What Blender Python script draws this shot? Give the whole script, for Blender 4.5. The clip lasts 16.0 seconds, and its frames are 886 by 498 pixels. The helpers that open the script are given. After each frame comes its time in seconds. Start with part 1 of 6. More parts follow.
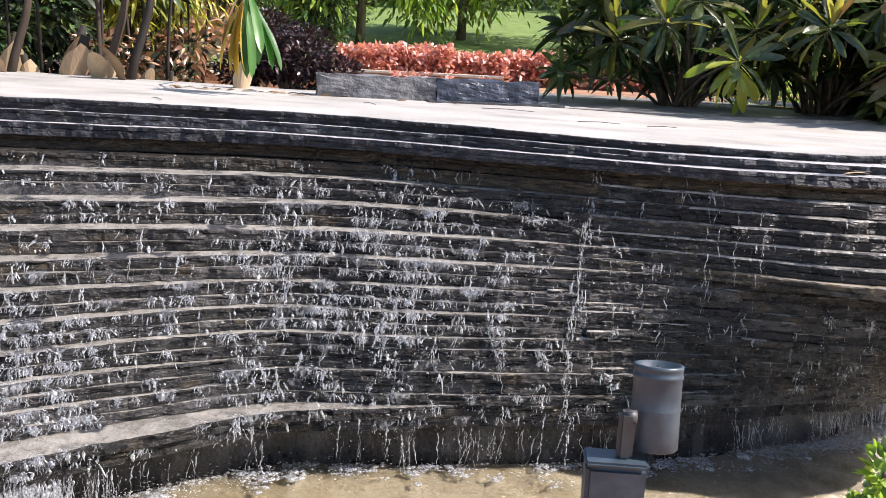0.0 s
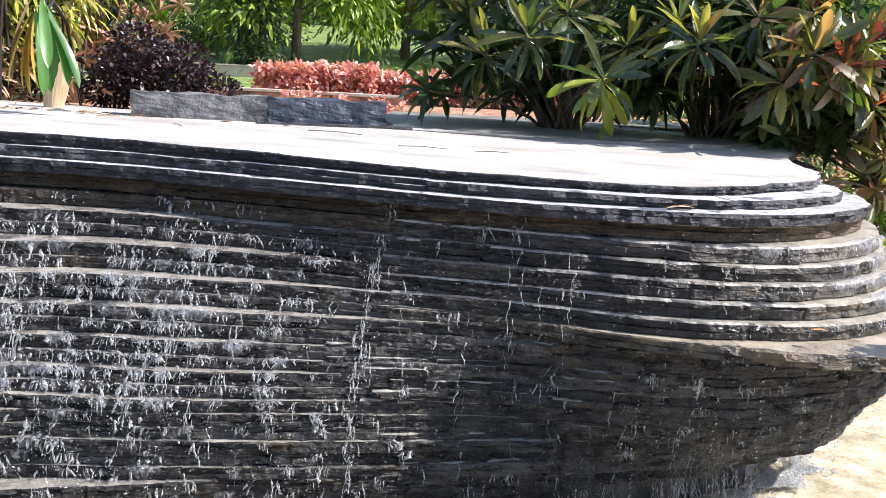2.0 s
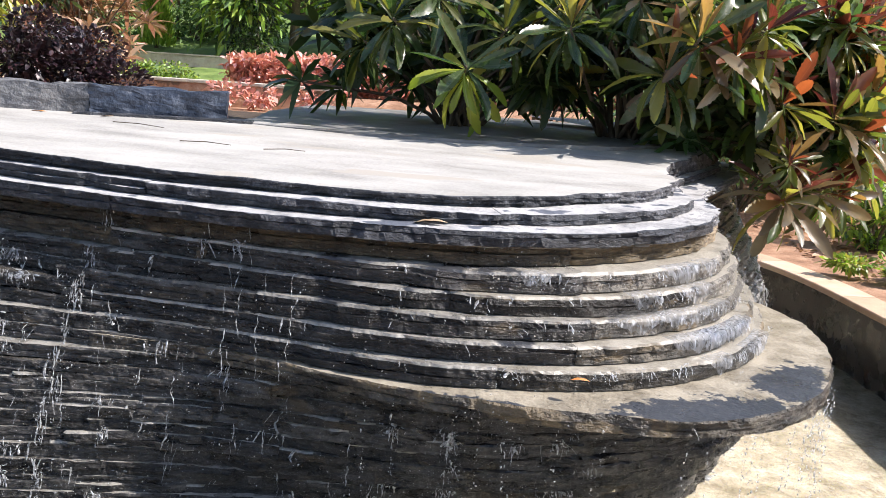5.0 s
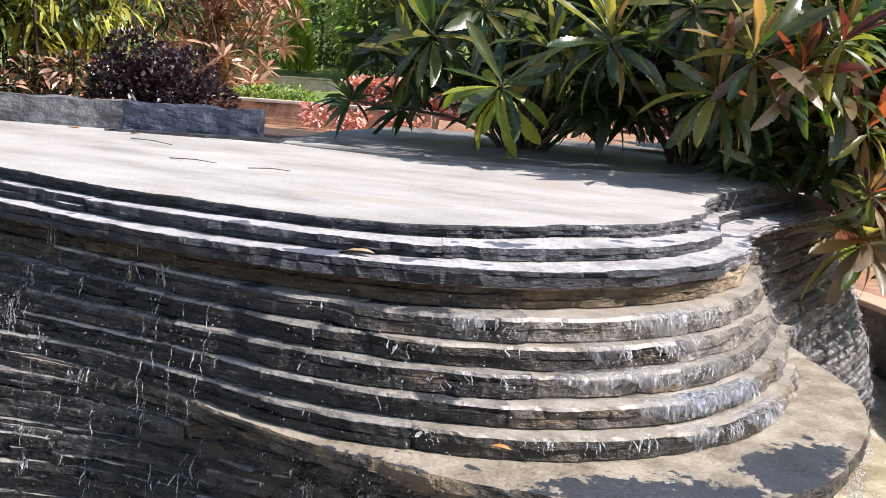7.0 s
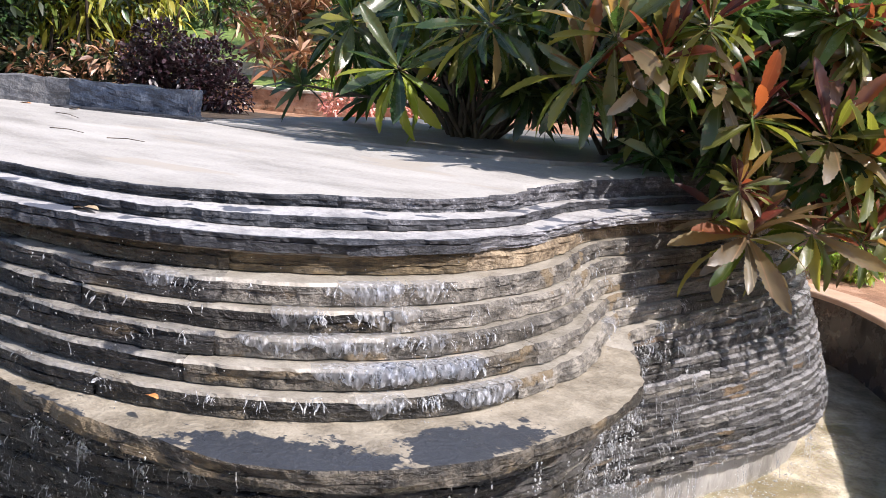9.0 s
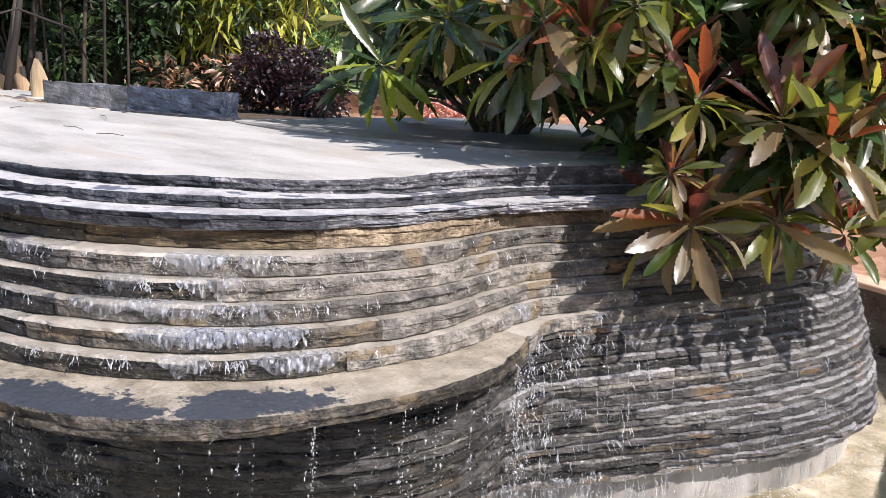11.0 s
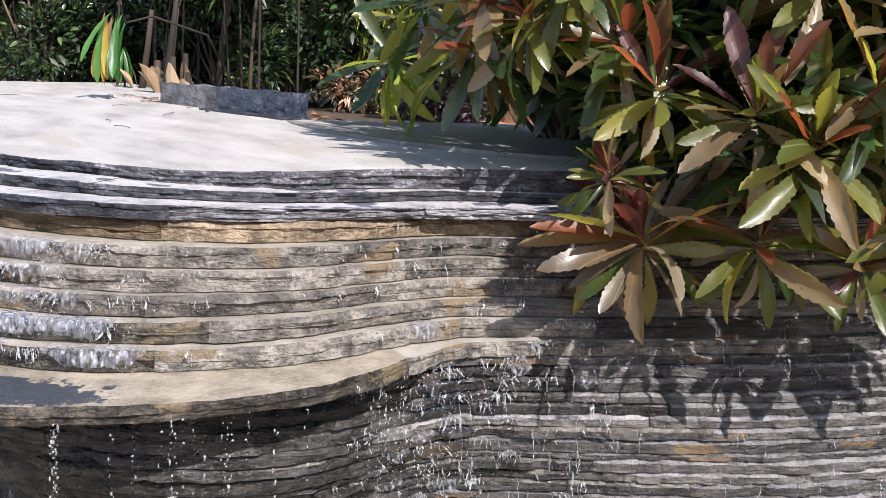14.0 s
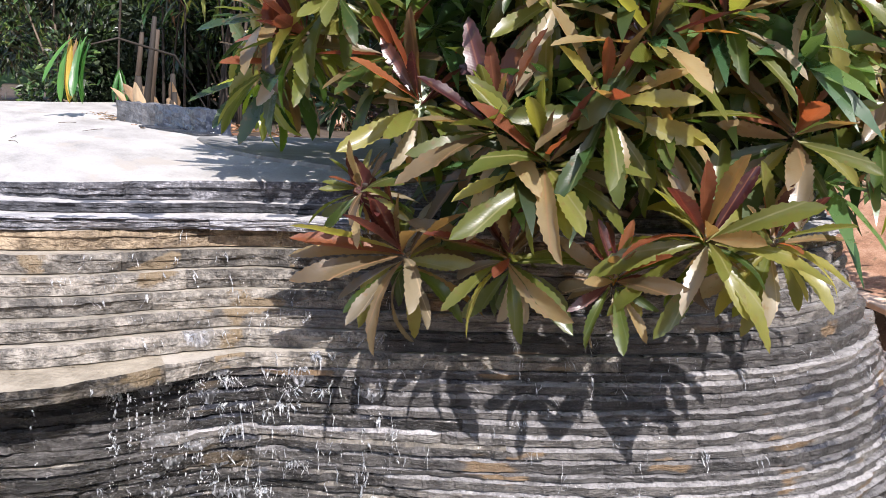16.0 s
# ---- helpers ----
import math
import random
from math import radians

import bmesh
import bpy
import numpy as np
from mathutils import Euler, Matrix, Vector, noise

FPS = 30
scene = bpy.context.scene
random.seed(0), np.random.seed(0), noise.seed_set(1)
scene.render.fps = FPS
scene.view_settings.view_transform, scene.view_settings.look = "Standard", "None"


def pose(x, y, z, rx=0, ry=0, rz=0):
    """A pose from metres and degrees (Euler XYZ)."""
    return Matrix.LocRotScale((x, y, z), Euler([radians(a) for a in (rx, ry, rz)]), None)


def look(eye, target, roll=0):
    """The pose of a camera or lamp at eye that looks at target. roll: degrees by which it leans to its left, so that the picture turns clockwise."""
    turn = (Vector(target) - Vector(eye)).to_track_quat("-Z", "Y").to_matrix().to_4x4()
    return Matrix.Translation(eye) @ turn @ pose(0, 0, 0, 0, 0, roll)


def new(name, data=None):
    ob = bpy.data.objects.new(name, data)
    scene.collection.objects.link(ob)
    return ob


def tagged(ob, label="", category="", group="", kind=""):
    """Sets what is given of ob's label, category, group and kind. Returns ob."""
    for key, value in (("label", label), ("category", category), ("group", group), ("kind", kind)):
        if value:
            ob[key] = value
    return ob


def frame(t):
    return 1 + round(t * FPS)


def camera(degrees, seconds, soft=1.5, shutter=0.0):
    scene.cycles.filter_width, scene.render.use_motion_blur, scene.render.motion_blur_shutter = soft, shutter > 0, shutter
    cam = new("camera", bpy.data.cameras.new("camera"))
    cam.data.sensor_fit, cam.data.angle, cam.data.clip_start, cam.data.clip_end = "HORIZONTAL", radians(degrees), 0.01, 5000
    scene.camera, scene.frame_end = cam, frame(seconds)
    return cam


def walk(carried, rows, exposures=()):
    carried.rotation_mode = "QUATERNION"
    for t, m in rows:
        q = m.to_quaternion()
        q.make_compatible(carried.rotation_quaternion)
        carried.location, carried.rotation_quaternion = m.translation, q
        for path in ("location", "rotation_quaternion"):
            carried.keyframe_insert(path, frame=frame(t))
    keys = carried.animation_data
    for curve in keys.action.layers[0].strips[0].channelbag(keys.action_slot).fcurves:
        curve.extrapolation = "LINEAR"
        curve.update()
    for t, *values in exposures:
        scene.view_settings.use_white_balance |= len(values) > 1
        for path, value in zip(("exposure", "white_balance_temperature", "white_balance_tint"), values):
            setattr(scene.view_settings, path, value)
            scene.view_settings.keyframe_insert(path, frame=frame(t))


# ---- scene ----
cam = camera(53.6, 16.0, soft=0.6)
PATH = [
    (0, (0.332, 0.000, 1.341), (0.162, 2.733, 0.753), 2.8),
    (0.5, (0.533, 0.214, 1.340), (0.421, 2.950, 0.755), 2.9),
    (1, (0.763, 0.309, 1.389), (0.659, 3.056, 0.857), 2.9),
    (1.5, (0.965, 0.423, 1.386), (0.846, 3.171, 0.861), 3.0),
    (2, (1.140, 0.626, 1.364), (1.030, 3.374, 0.841), 3.0),
    (2.5, (1.312, 0.848, 1.368), (1.215, 3.598, 0.843), 3.0),
    (3, (1.477, 0.948, 1.359), (1.396, 3.697, 0.836), 2.8),
    (3.5, (1.721, 0.990, 1.390), (1.641, 3.738, 0.865), 2.5),
    (3.7, (1.791, 1.009, 1.400), (1.715, 3.759, 0.875), 2.5),
    (5.8, (2.446, 1.518, 1.378), (1.904, 4.211, 0.833), 4.3),
    (6, (2.493, 1.558, 1.389), (1.883, 4.239, 0.861), 4.3),
    (6.5, (2.628, 1.714, 1.411), (1.956, 4.389, 0.932), 4.2),
    (7, (2.796, 1.795, 1.383), (2.019, 4.439, 0.892), 3.9),
    (7.5, (3.091, 1.812, 1.383), (2.201, 4.417, 0.878), 4.2),
    (8, (3.332, 1.896, 1.371), (2.440, 4.501, 0.869), 4.1),
    (8.5, (3.590, 2.089, 1.362), (2.589, 4.654, 0.853), 3.9),
    (9, (3.914, 2.188, 1.375), (2.731, 4.673, 0.862), 5.0),
    (9.2, (4.050, 2.202, 1.376), (2.815, 4.661, 0.858), 5.1),
    (11.3, (5.032, 2.836, 1.358), (3.224, 4.910, 0.836), 3.0),
    (11.5, (5.103, 2.891, 1.341), (3.270, 4.942, 0.820), 3.0),
    (12, (5.253, 3.098, 1.331), (3.347, 5.079, 0.798), 3.4),
    (12.5, (5.477, 3.269, 1.333), (3.482, 5.156, 0.787), 4.3),
    (13, (5.611, 3.412, 1.330), (3.515, 5.186, 0.778), 4.0),
    (13.5, (5.537, 3.697, 1.306), (3.305, 5.299, 0.763), 3.3),
    (14, (5.522, 3.952, 1.336), (3.188, 5.410, 0.818), 3.5),
    (14.5, (5.638, 4.178, 1.368), (3.254, 5.545, 0.834), 5.6),
    (15, (5.747, 4.371, 1.372), (3.340, 5.705, 0.853), 4.5),
    (15.5, (5.860, 4.655, 1.387), (3.438, 5.968, 0.892), 4.0),
    (16, (6.040, 4.868, 1.372), (3.560, 6.080, 0.900), 3.2),
]
walk(cam, [(t, look(eye, target, roll)) for t, eye, target, roll in PATH], ((0.0, 1.02, 6750, 17), (1.5, 1.18, 6600, 15), (3.7, 1.12, 6500, 12), (6.0, 0.93, 6700, 15), (9.0, 0.90, 6600, 17), (12.5, 0.86, 6500, 17), (14.5, 0.86, 6500, 17), (16.0, 1.10, 6450, 17)))

# ---- light ----
SUN = Vector((0.84, -0.03, 0.84)).normalized()
world = bpy.data.worlds.new("sky")
scene.world = world
world.use_nodes = True
wn = world.node_tree.nodes
sky = wn.new("ShaderNodeTexSky")
sky.sky_type, sky.sun_disc = "NISHITA", False
sky.sun_elevation = math.asin(SUN.z)
sky.sun_rotation = math.atan2(SUN.x, SUN.y)
world.node_tree.links.new(sky.outputs[0], wn["Background"].inputs[0])
wn["Background"].inputs[1].default_value = 0.135
sun = new("sun", bpy.data.lights.new("sun", "SUN"))
sun.data.energy, sun.data.angle, sun.data.color = 4.6, radians(0.5), (1.0, 0.965, 0.91)
sun.matrix_world = look(SUN * 40, (0, 0, 0))

# The plan is drawn in units of U metres, heights from 0.58 below the ground.
U = 1.4
ZG = 0.58


def W(x, y, z=ZG):
    return Vector((U * x, U * y, U * (z - ZG)))


def H(z):
    return U * (z - ZG)


# ---- materials ----
def ramp(nt, stops):
    r = nt.nodes.new("ShaderNodeValToRGB")
    while len(r.color_ramp.elements) < len(stops):
        r.color_ramp.elements.new(0.5)
    for e, (p, c) in zip(r.color_ramp.elements, stops):
        e.position, e.color = p, (*c, 1)
    return r


def surf(name, cols, scale=6.0, stretch=(1, 1, 1), rough=(0.5, 0.8), bump=0.3, bscale=60.0, rand="", amount=0.5,
         second=None, spec=0.5, translucent=0.0, coarse=0.0, strata=0.0, glow=(1, 1, 1)):
    """cols: colours from low to high noise; rand: object or island variation; second: (scale, colour, threshold) patches."""
    m = bpy.data.materials.new(name)
    m.use_nodes = True
    nt = m.node_tree
    N, L = nt.nodes, nt.links
    b = N["Principled BSDF"]
    co = N.new("ShaderNodeNewGeometry").outputs["Position"]
    mp = N.new("ShaderNodeMapping")
    mp.inputs["Scale"].default_value = stretch
    L.new(co, mp.inputs[0])
    nz = N.new("ShaderNodeTexNoise")
    nz.inputs["Scale"].default_value, nz.inputs["Detail"].default_value, nz.inputs["Roughness"].default_value = scale, 7, 0.62
    L.new(mp.outputs[0], nz.inputs[0])
    fac = nz.outputs[0]
    if strata:
        ms_ = N.new("ShaderNodeMapping")
        ms_.inputs["Scale"].default_value = (7, 7, 160)
        L.new(co, ms_.inputs[0])
        ns = N.new("ShaderNodeTexNoise")
        ns.inputs["Scale"].default_value, ns.inputs["Detail"].default_value, ns.inputs["Roughness"].default_value = 1.0, 4, 0.6
        L.new(ms_.outputs[0], ns.inputs[0])
        ma = N.new("ShaderNodeMath")
        ma.operation = "MULTIPLY_ADD"
        ma.inputs[1].default_value, ma.inputs[2].default_value = strata, -0.5 * strata
        L.new(ns.outputs[0], ma.inputs[0])
        ad = N.new("ShaderNodeMath")
        ad.operation = "ADD"
        L.new(fac, ad.inputs[0])
        L.new(ma.outputs[0], ad.inputs[1])
        fac = ad.outputs[0]
    if coarse:
        nk = N.new("ShaderNodeTexNoise")
        nk.inputs["Scale"].default_value, nk.inputs["Detail"].default_value, nk.inputs["Roughness"].default_value = 75, 4, 0.75
        L.new(co, nk.inputs[0])
        mk_ = N.new("ShaderNodeMath")
        mk_.operation = "MULTIPLY_ADD"
        mk_.inputs[1].default_value, mk_.inputs[2].default_value = 0.55, -0.275
        L.new(nk.outputs[0], mk_.inputs[0])
        ak = N.new("ShaderNodeMath")
        ak.operation = "ADD"
        L.new(fac, ak.inputs[0])
        L.new(mk_.outputs[0], ak.inputs[1])
        fac = ak.outputs[0]
    if rand:
        if rand == "object":
            rv = N.new("ShaderNodeObjectInfo").outputs["Random"]
        else:
            rv = N.new("ShaderNodeNewGeometry").outputs["Random Per Island"]
        mx = N.new("ShaderNodeMix")
        mx.inputs[0].default_value = amount
        L.new(fac, mx.inputs[2])
        L.new(rv, mx.inputs[3])
        fac = mx.outputs[0]
        lo, hi = 0.38 * (1 - amount), 0.62 + 0.38 * amount
    else:
        lo, hi = 0.32, 0.68
    n = len(cols)
    r = ramp(nt, [(lo + (hi - lo) * i / max(1, n - 1), c) for i, c in enumerate(cols)])
    L.new(fac, r.inputs[0])
    col = r.outputs[0]
    if second:
        n2 = N.new("ShaderNodeTexNoise")
        n2.inputs["Scale"].default_value, n2.inputs["Detail"].default_value = second[0], 6
        L.new(mp.outputs[0], n2.inputs[0])
        r2 = ramp(nt, [(second[2], (0, 0, 0)), (second[2] + 0.035, (1, 1, 1))])
        L.new(n2.outputs[0], r2.inputs[0])
        m2 = N.new("ShaderNodeMix")
        m2.data_type = "RGBA"
        L.new(r2.outputs[0], m2.inputs[0])
        L.new(col, m2.inputs[6])
        m2.inputs[7].default_value = (*second[1], 1)
        col = m2.outputs[2]
    L.new(col, b.inputs["Base Color"])
    rr = N.new("ShaderNodeMapRange")
    rr.inputs[1].default_value, rr.inputs[2].default_value = 0.3, 0.7
    rr.inputs[3].default_value, rr.inputs[4].default_value = rough
    L.new(nz.outputs[0], rr.inputs[0])
    L.new(rr.outputs[0], b.inputs["Roughness"])
    b.inputs["Specular IOR Level"].default_value = spec
    if bump:
        nb = N.new("ShaderNodeTexNoise")
        nb.inputs["Scale"].default_value, nb.inputs["Detail"].default_value = bscale, 6
        L.new(mp.outputs[0], nb.inputs[0])
        bp = N.new("ShaderNodeBump")
        bp.inputs["Strength"].default_value, bp.inputs["Distance"].default_value = bump, 0.01
        L.new(nb.outputs[0], bp.inputs["Height"])
        if coarse:
            nc = N.new("ShaderNodeTexNoise")
            nc.inputs["Scale"].default_value, nc.inputs["Detail"].default_value, nc.inputs["Roughness"].default_value = bscale * 0.28, 5, 0.7
            L.new(mp.outputs[0], nc.inputs[0])
            b2 = N.new("ShaderNodeBump")
            b2.inputs["Strength"].default_value, b2.inputs["Distance"].default_value = coarse, 0.03
            L.new(nc.outputs[0], b2.inputs["Height"])
            L.new(bp.outputs[0], b2.inputs["Normal"])
            bp = b2
        if strata:
            b3 = N.new("ShaderNodeBump")
            b3.inputs["Strength"].default_value, b3.inputs["Distance"].default_value = 0.6, 0.006
            L.new(ns.outputs[0], b3.inputs["Height"])
            L.new(bp.outputs[0], b3.inputs["Normal"])
            bp = b3
        L.new(bp.outputs[0], b.inputs["Normal"])
    if translucent:
        tr = N.new("ShaderNodeBsdfTranslucent")
        gl = N.new("ShaderNodeVectorMath")
        gl.operation = "MULTIPLY"
        gl.inputs[1].default_value = glow
        L.new(col, gl.inputs[0])
        L.new(gl.outputs[0], tr.inputs[0])
        ms = N.new("ShaderNodeMixShader")
        ms.inputs[0].default_value = translucent
        out = N["Material Output"]
        L.new(b.outputs[0], ms.inputs[1])
        L.new(tr.outputs[0], ms.inputs[2])
        L.new(ms.outputs[0], out.inputs[0])
    return m


SLATE = surf("wet_dark_slate", [(0.007, 0.0066, 0.0066), (0.020, 0.0188, 0.018), (0.095, 0.09, 0.086)], 9, (1, 1, 3), (0.16, 0.45), 0.9, 55,
             rand="object", amount=0.22, second=(3.0, (0.055, 0.042, 0.027), 0.62), coarse=0.9, strata=0.3)
WETTREAD = surf("dark_wet_tread", [(0.02, 0.019, 0.019), (0.05, 0.046, 0.042), (0.16, 0.145, 0.12)], 9, (1, 1, 1), (0.08, 0.28), 0.6, 70,
                rand="object", amount=0.25, second=(3.0, (0.02, 0.022, 0.028), 0.58), coarse=0.5)
SILT = surf("silt_covered_tread", [(0.20, 0.182, 0.15), (0.29, 0.265, 0.222), (0.38, 0.35, 0.30)], 7, (1, 1, 1), (0.22, 0.55), 0.35, 90,
            rand="object", amount=0.08, second=(4.2, (0.06, 0.062, 0.066), 0.66), coarse=0.22)
SILTWET = surf("wet_grey_silted_tread", [(0.14, 0.132, 0.118), (0.24, 0.226, 0.20), (0.34, 0.32, 0.285)], 9, (1, 1, 1), (0.15, 0.45), 0.4, 90,
               rand="object", amount=0.08, second=(4.2, (0.045, 0.047, 0.052), 0.60), coarse=0.3)
BROWN = surf("brown_mossy_slate", [(0.03, 0.022, 0.014), (0.11, 0.08, 0.042), (0.27, 0.20, 0.11)], 14, (1, 1, 4), (0.45, 0.8), 0.8, 50, rand="object", amount=0.2, coarse=0.9, strata=0.5)
BROWNWET = surf("dark_wet_mossy_slate", [(0.012, 0.010, 0.008), (0.042, 0.033, 0.022), (0.13, 0.10, 0.06)], 12, (1, 1, 3), (0.2, 0.5), 0.9, 55, rand="object", amount=0.2, coarse=1.0, strata=0.4)
DRYTOP = surf("dry_pale_slate_top", [(0.262, 0.249, 0.228), (0.355, 0.34, 0.316), (0.42, 0.405, 0.38)], 3, (0.6, 1.6, 1), (0.6, 0.85), 0.35, 45,
              second=(2.4, (0.35, 0.32, 0.28), 0.60), coarse=0.12)
# near black for the unlit front; shade is part of this colour
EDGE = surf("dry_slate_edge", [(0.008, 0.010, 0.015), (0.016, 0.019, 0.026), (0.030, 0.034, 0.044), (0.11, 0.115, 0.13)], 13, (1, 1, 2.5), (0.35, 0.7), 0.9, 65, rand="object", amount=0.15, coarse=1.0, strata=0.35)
# two lighter copies of the edge for its sunward side, sun painted in
EDGESUN = surf("sunlit_slate_edge", [(0.02, 0.021, 0.025), (0.055, 0.057, 0.066), (0.11, 0.112, 0.125), (0.36, 0.36, 0.39)], 13, (1, 1, 2.5), (0.35, 0.7), 0.9, 65,
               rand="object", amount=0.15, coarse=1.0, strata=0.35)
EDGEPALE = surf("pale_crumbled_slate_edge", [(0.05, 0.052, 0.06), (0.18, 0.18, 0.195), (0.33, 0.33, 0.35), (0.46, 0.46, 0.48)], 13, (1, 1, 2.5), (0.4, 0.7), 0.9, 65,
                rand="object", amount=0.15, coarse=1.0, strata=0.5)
BROWNTAN = surf("light_tan_slate", [(0.06, 0.045, 0.03), (0.175, 0.132, 0.085), (0.36, 0.285, 0.19)], 13, (1, 1, 1.5), (0.4, 0.75), 0.9, 55, rand="object", amount=0.15, coarse=1.2, strata=0.15)
# lighter copy of the shell slate for sunward risers: sunlight in the colour
SHELLSUN = surf("sunlit_shell_slate", [(0.028, 0.026, 0.023), (0.115, 0.106, 0.092), (0.31, 0.285, 0.245)], 12, (1, 1, 1.5), (0.35, 0.7), 0.9, 55,
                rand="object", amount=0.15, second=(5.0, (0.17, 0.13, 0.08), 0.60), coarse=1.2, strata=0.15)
LIPTOP = surf("silted_wet_lip", [(0.16, 0.138, 0.105), (0.25, 0.218, 0.168), (0.34, 0.30, 0.235)], 9, (1, 1, 1), (0.2, 0.6), 0.4, 70, rand="object", amount=0.1, coarse=0.25)
LEDGE = surf("stained_slate_ledge", [(0.24, 0.235, 0.235), (0.40, 0.39, 0.385), (0.50, 0.49, 0.48)], 7, (1, 1, 1), (0.5, 0.8), 0.6, 50, second=(7.0, (0.09, 0.10, 0.125), 0.57), coarse=0.5)
# brown stain in patches; the ground tone is darkened for unlit front risers
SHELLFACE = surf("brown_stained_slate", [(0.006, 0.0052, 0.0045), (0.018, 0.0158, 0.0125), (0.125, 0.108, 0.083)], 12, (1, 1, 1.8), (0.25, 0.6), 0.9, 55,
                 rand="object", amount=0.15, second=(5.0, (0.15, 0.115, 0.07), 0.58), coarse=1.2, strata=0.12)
# lighter slate for the bulge: the sun on it is put into the colour
GREYTREAD = surf("sunlit_bulge_tread", [(0.06, 0.058, 0.058), (0.17, 0.165, 0.165), (0.34, 0.33, 0.33)], 10, (1, 1, 2), (0.14, 0.45), 0.9, 60,
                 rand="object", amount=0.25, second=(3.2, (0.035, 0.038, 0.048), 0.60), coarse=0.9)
GREYSLATE = surf("sunlit_bulge_slate", [(0.022, 0.021, 0.021), (0.078, 0.073, 0.069), (0.24, 0.225, 0.205)], 9, (1, 1, 3), (0.25, 0.55), 0.9, 55,
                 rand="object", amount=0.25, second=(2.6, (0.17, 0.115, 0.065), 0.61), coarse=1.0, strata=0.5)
KERB_L = surf("grey_granite_kerb", [(0.045, 0.046, 0.052), (0.10, 0.10, 0.107), (0.20, 0.198, 0.196)], 10, (1, 1, 1), (0.4, 0.75), 0.7, 40, coarse=0.45)
KERB_D = surf("blue_black_granite_kerb", [(0.010, 0.014, 0.025), (0.024, 0.032, 0.052), (0.085, 0.10, 0.13)], 7, (1, 1, 1), (0.2, 0.5), 0.7, 30, coarse=0.45)
# one wet plaster twice: shade painted into the first, sun into the second
PLINTHSHADE = surf("shaded_wet_plaster", [(0.012, 0.013, 0.014), (0.035, 0.035, 0.036), (0.12, 0.115, 0.105)], 5, (1, 1, 0.4), (0.15, 0.45), 0.4, 60, coarse=0.4)
PLINTHSUN = surf("sunlit_wet_plaster", [(0.12, 0.116, 0.11), (0.27, 0.26, 0.245), (0.45, 0.435, 0.41)], 3, (1, 1, 0.4), (0.2, 0.5), 0.2, 60)
FLOOR = surf("sandy_pool_floor", [(0.17, 0.14, 0.095), (0.31, 0.27, 0.21), (0.46, 0.42, 0.35)], 7, (1, 1, 1), (0.5, 0.8), 0.4, 30, second=(1.1, (0.17, 0.14, 0.085), 0.60), coarse=0.6)
EARTH = surf("red_earth", [(0.19, 0.095, 0.052), (0.31, 0.165, 0.097), (0.43, 0.265, 0.175)], 5, (1, 1, 1), (0.8, 0.95), 0.6, 50,
             second=(8.0, (0.19, 0.115, 0.062), 0.63), coarse=0.5)
SOIL = surf("dark_garden_soil", [(0.025, 0.017, 0.011), (0.055, 0.037, 0.024), (0.10, 0.07, 0.045)], 9, (1, 1, 1), (0.8, 0.95), 0.8, 40)
GRASS = surf("lawn_green", [(0.07, 0.12, 0.025), (0.13, 0.20, 0.045), (0.20, 0.26, 0.07)], 3, (1, 1, 1), (0.7, 0.9), 0.6, 90)
COPING = surf("pale_terracotta_coping", [(0.42, 0.27, 0.18), (0.54, 0.37, 0.26), (0.62, 0.47, 0.36)], 6, (1, 1, 1), (0.6, 0.85), 0.3, 60, rand="object", amount=0.3)
TILE = surf("black_pool_tile", [(0.008, 0.009, 0.01), (0.02, 0.02, 0.022), (0.04, 0.038, 0.036)], 6, (1, 1, 1), (0.15, 0.4), 0.1, 40)
METAL = surf("grey_painted_metal", [(0.022, 0.037, 0.051), (0.038, 0.057, 0.075), (0.066, 0.088, 0.11)], 14, (1, 1, 1), (0.35, 0.5), 0.06, 200)
DARKMETAL = surf("dark_grey_metal", [(0.035, 0.038, 0.04), (0.06, 0.062, 0.065)], 14, (1, 1, 1), (0.4, 0.6), 0.06, 200)
LENS = surf("frosted_green_lens", [(0.22, 0.27, 0.23), (0.33, 0.38, 0.33)], 30, (1, 1, 1), (0.1, 0.25), 0.02, 100)
BARK = surf("grey_brown_bark", [(0.05, 0.038, 0.026), (0.11, 0.085, 0.06), (0.2, 0.16, 0.12)], 12, (1, 1, 0.3), (0.7, 0.95), 0.8, 50)
CANE = surf("green_brown_cane", [(0.012, 0.009, 0.006), (0.024, 0.016, 0.010), (0.055, 0.036, 0.022)], 10, (1, 1, 0.3), (0.7, 0.9), 0.3, 60, rand="object", amount=0.5)
SHEATH = surf("dry_tan_sheath", [(0.15, 0.09, 0.045), (0.30, 0.20, 0.115), (0.46, 0.35, 0.22)], 14, (1, 1, 0.3), (0.6, 0.85), 0.5, 60, rand="object", amount=0.4)
# dark leaves taken near black, with the canes' deep shade in the colour
F_DARK = surf("dark_green_shade_foliage", [(0.006, 0.012, 0.006), (0.014, 0.026, 0.010), (0.035, 0.05, 0.018)], 9, (1, 1, 1), (0.35, 0.6), 0, rand="island", amount=0.8)
FOAM = surf("white_falling_water", [(0.45, 0.48, 0.52), (0.68, 0.70, 0.73), (0.90, 0.91, 0.92)], 30, (1, 1, 1), (0.08, 0.2), 0, rand="island", amount=0.6, translucent=0.35)


fn = FOAM.node_tree
fz = fn.nodes.new("ShaderNodeTexNoise")
fz.inputs["Scale"].default_value, fz.inputs["Detail"].default_value = 130, 3
fr = ramp(fn, [(0.40, (0.0, 0.0, 0.0)), (0.50, (0.34, 0.34, 0.34)), (0.62, (0.95, 0.95, 0.95))])
fg = fn.nodes.new("ShaderNodeNewGeometry")
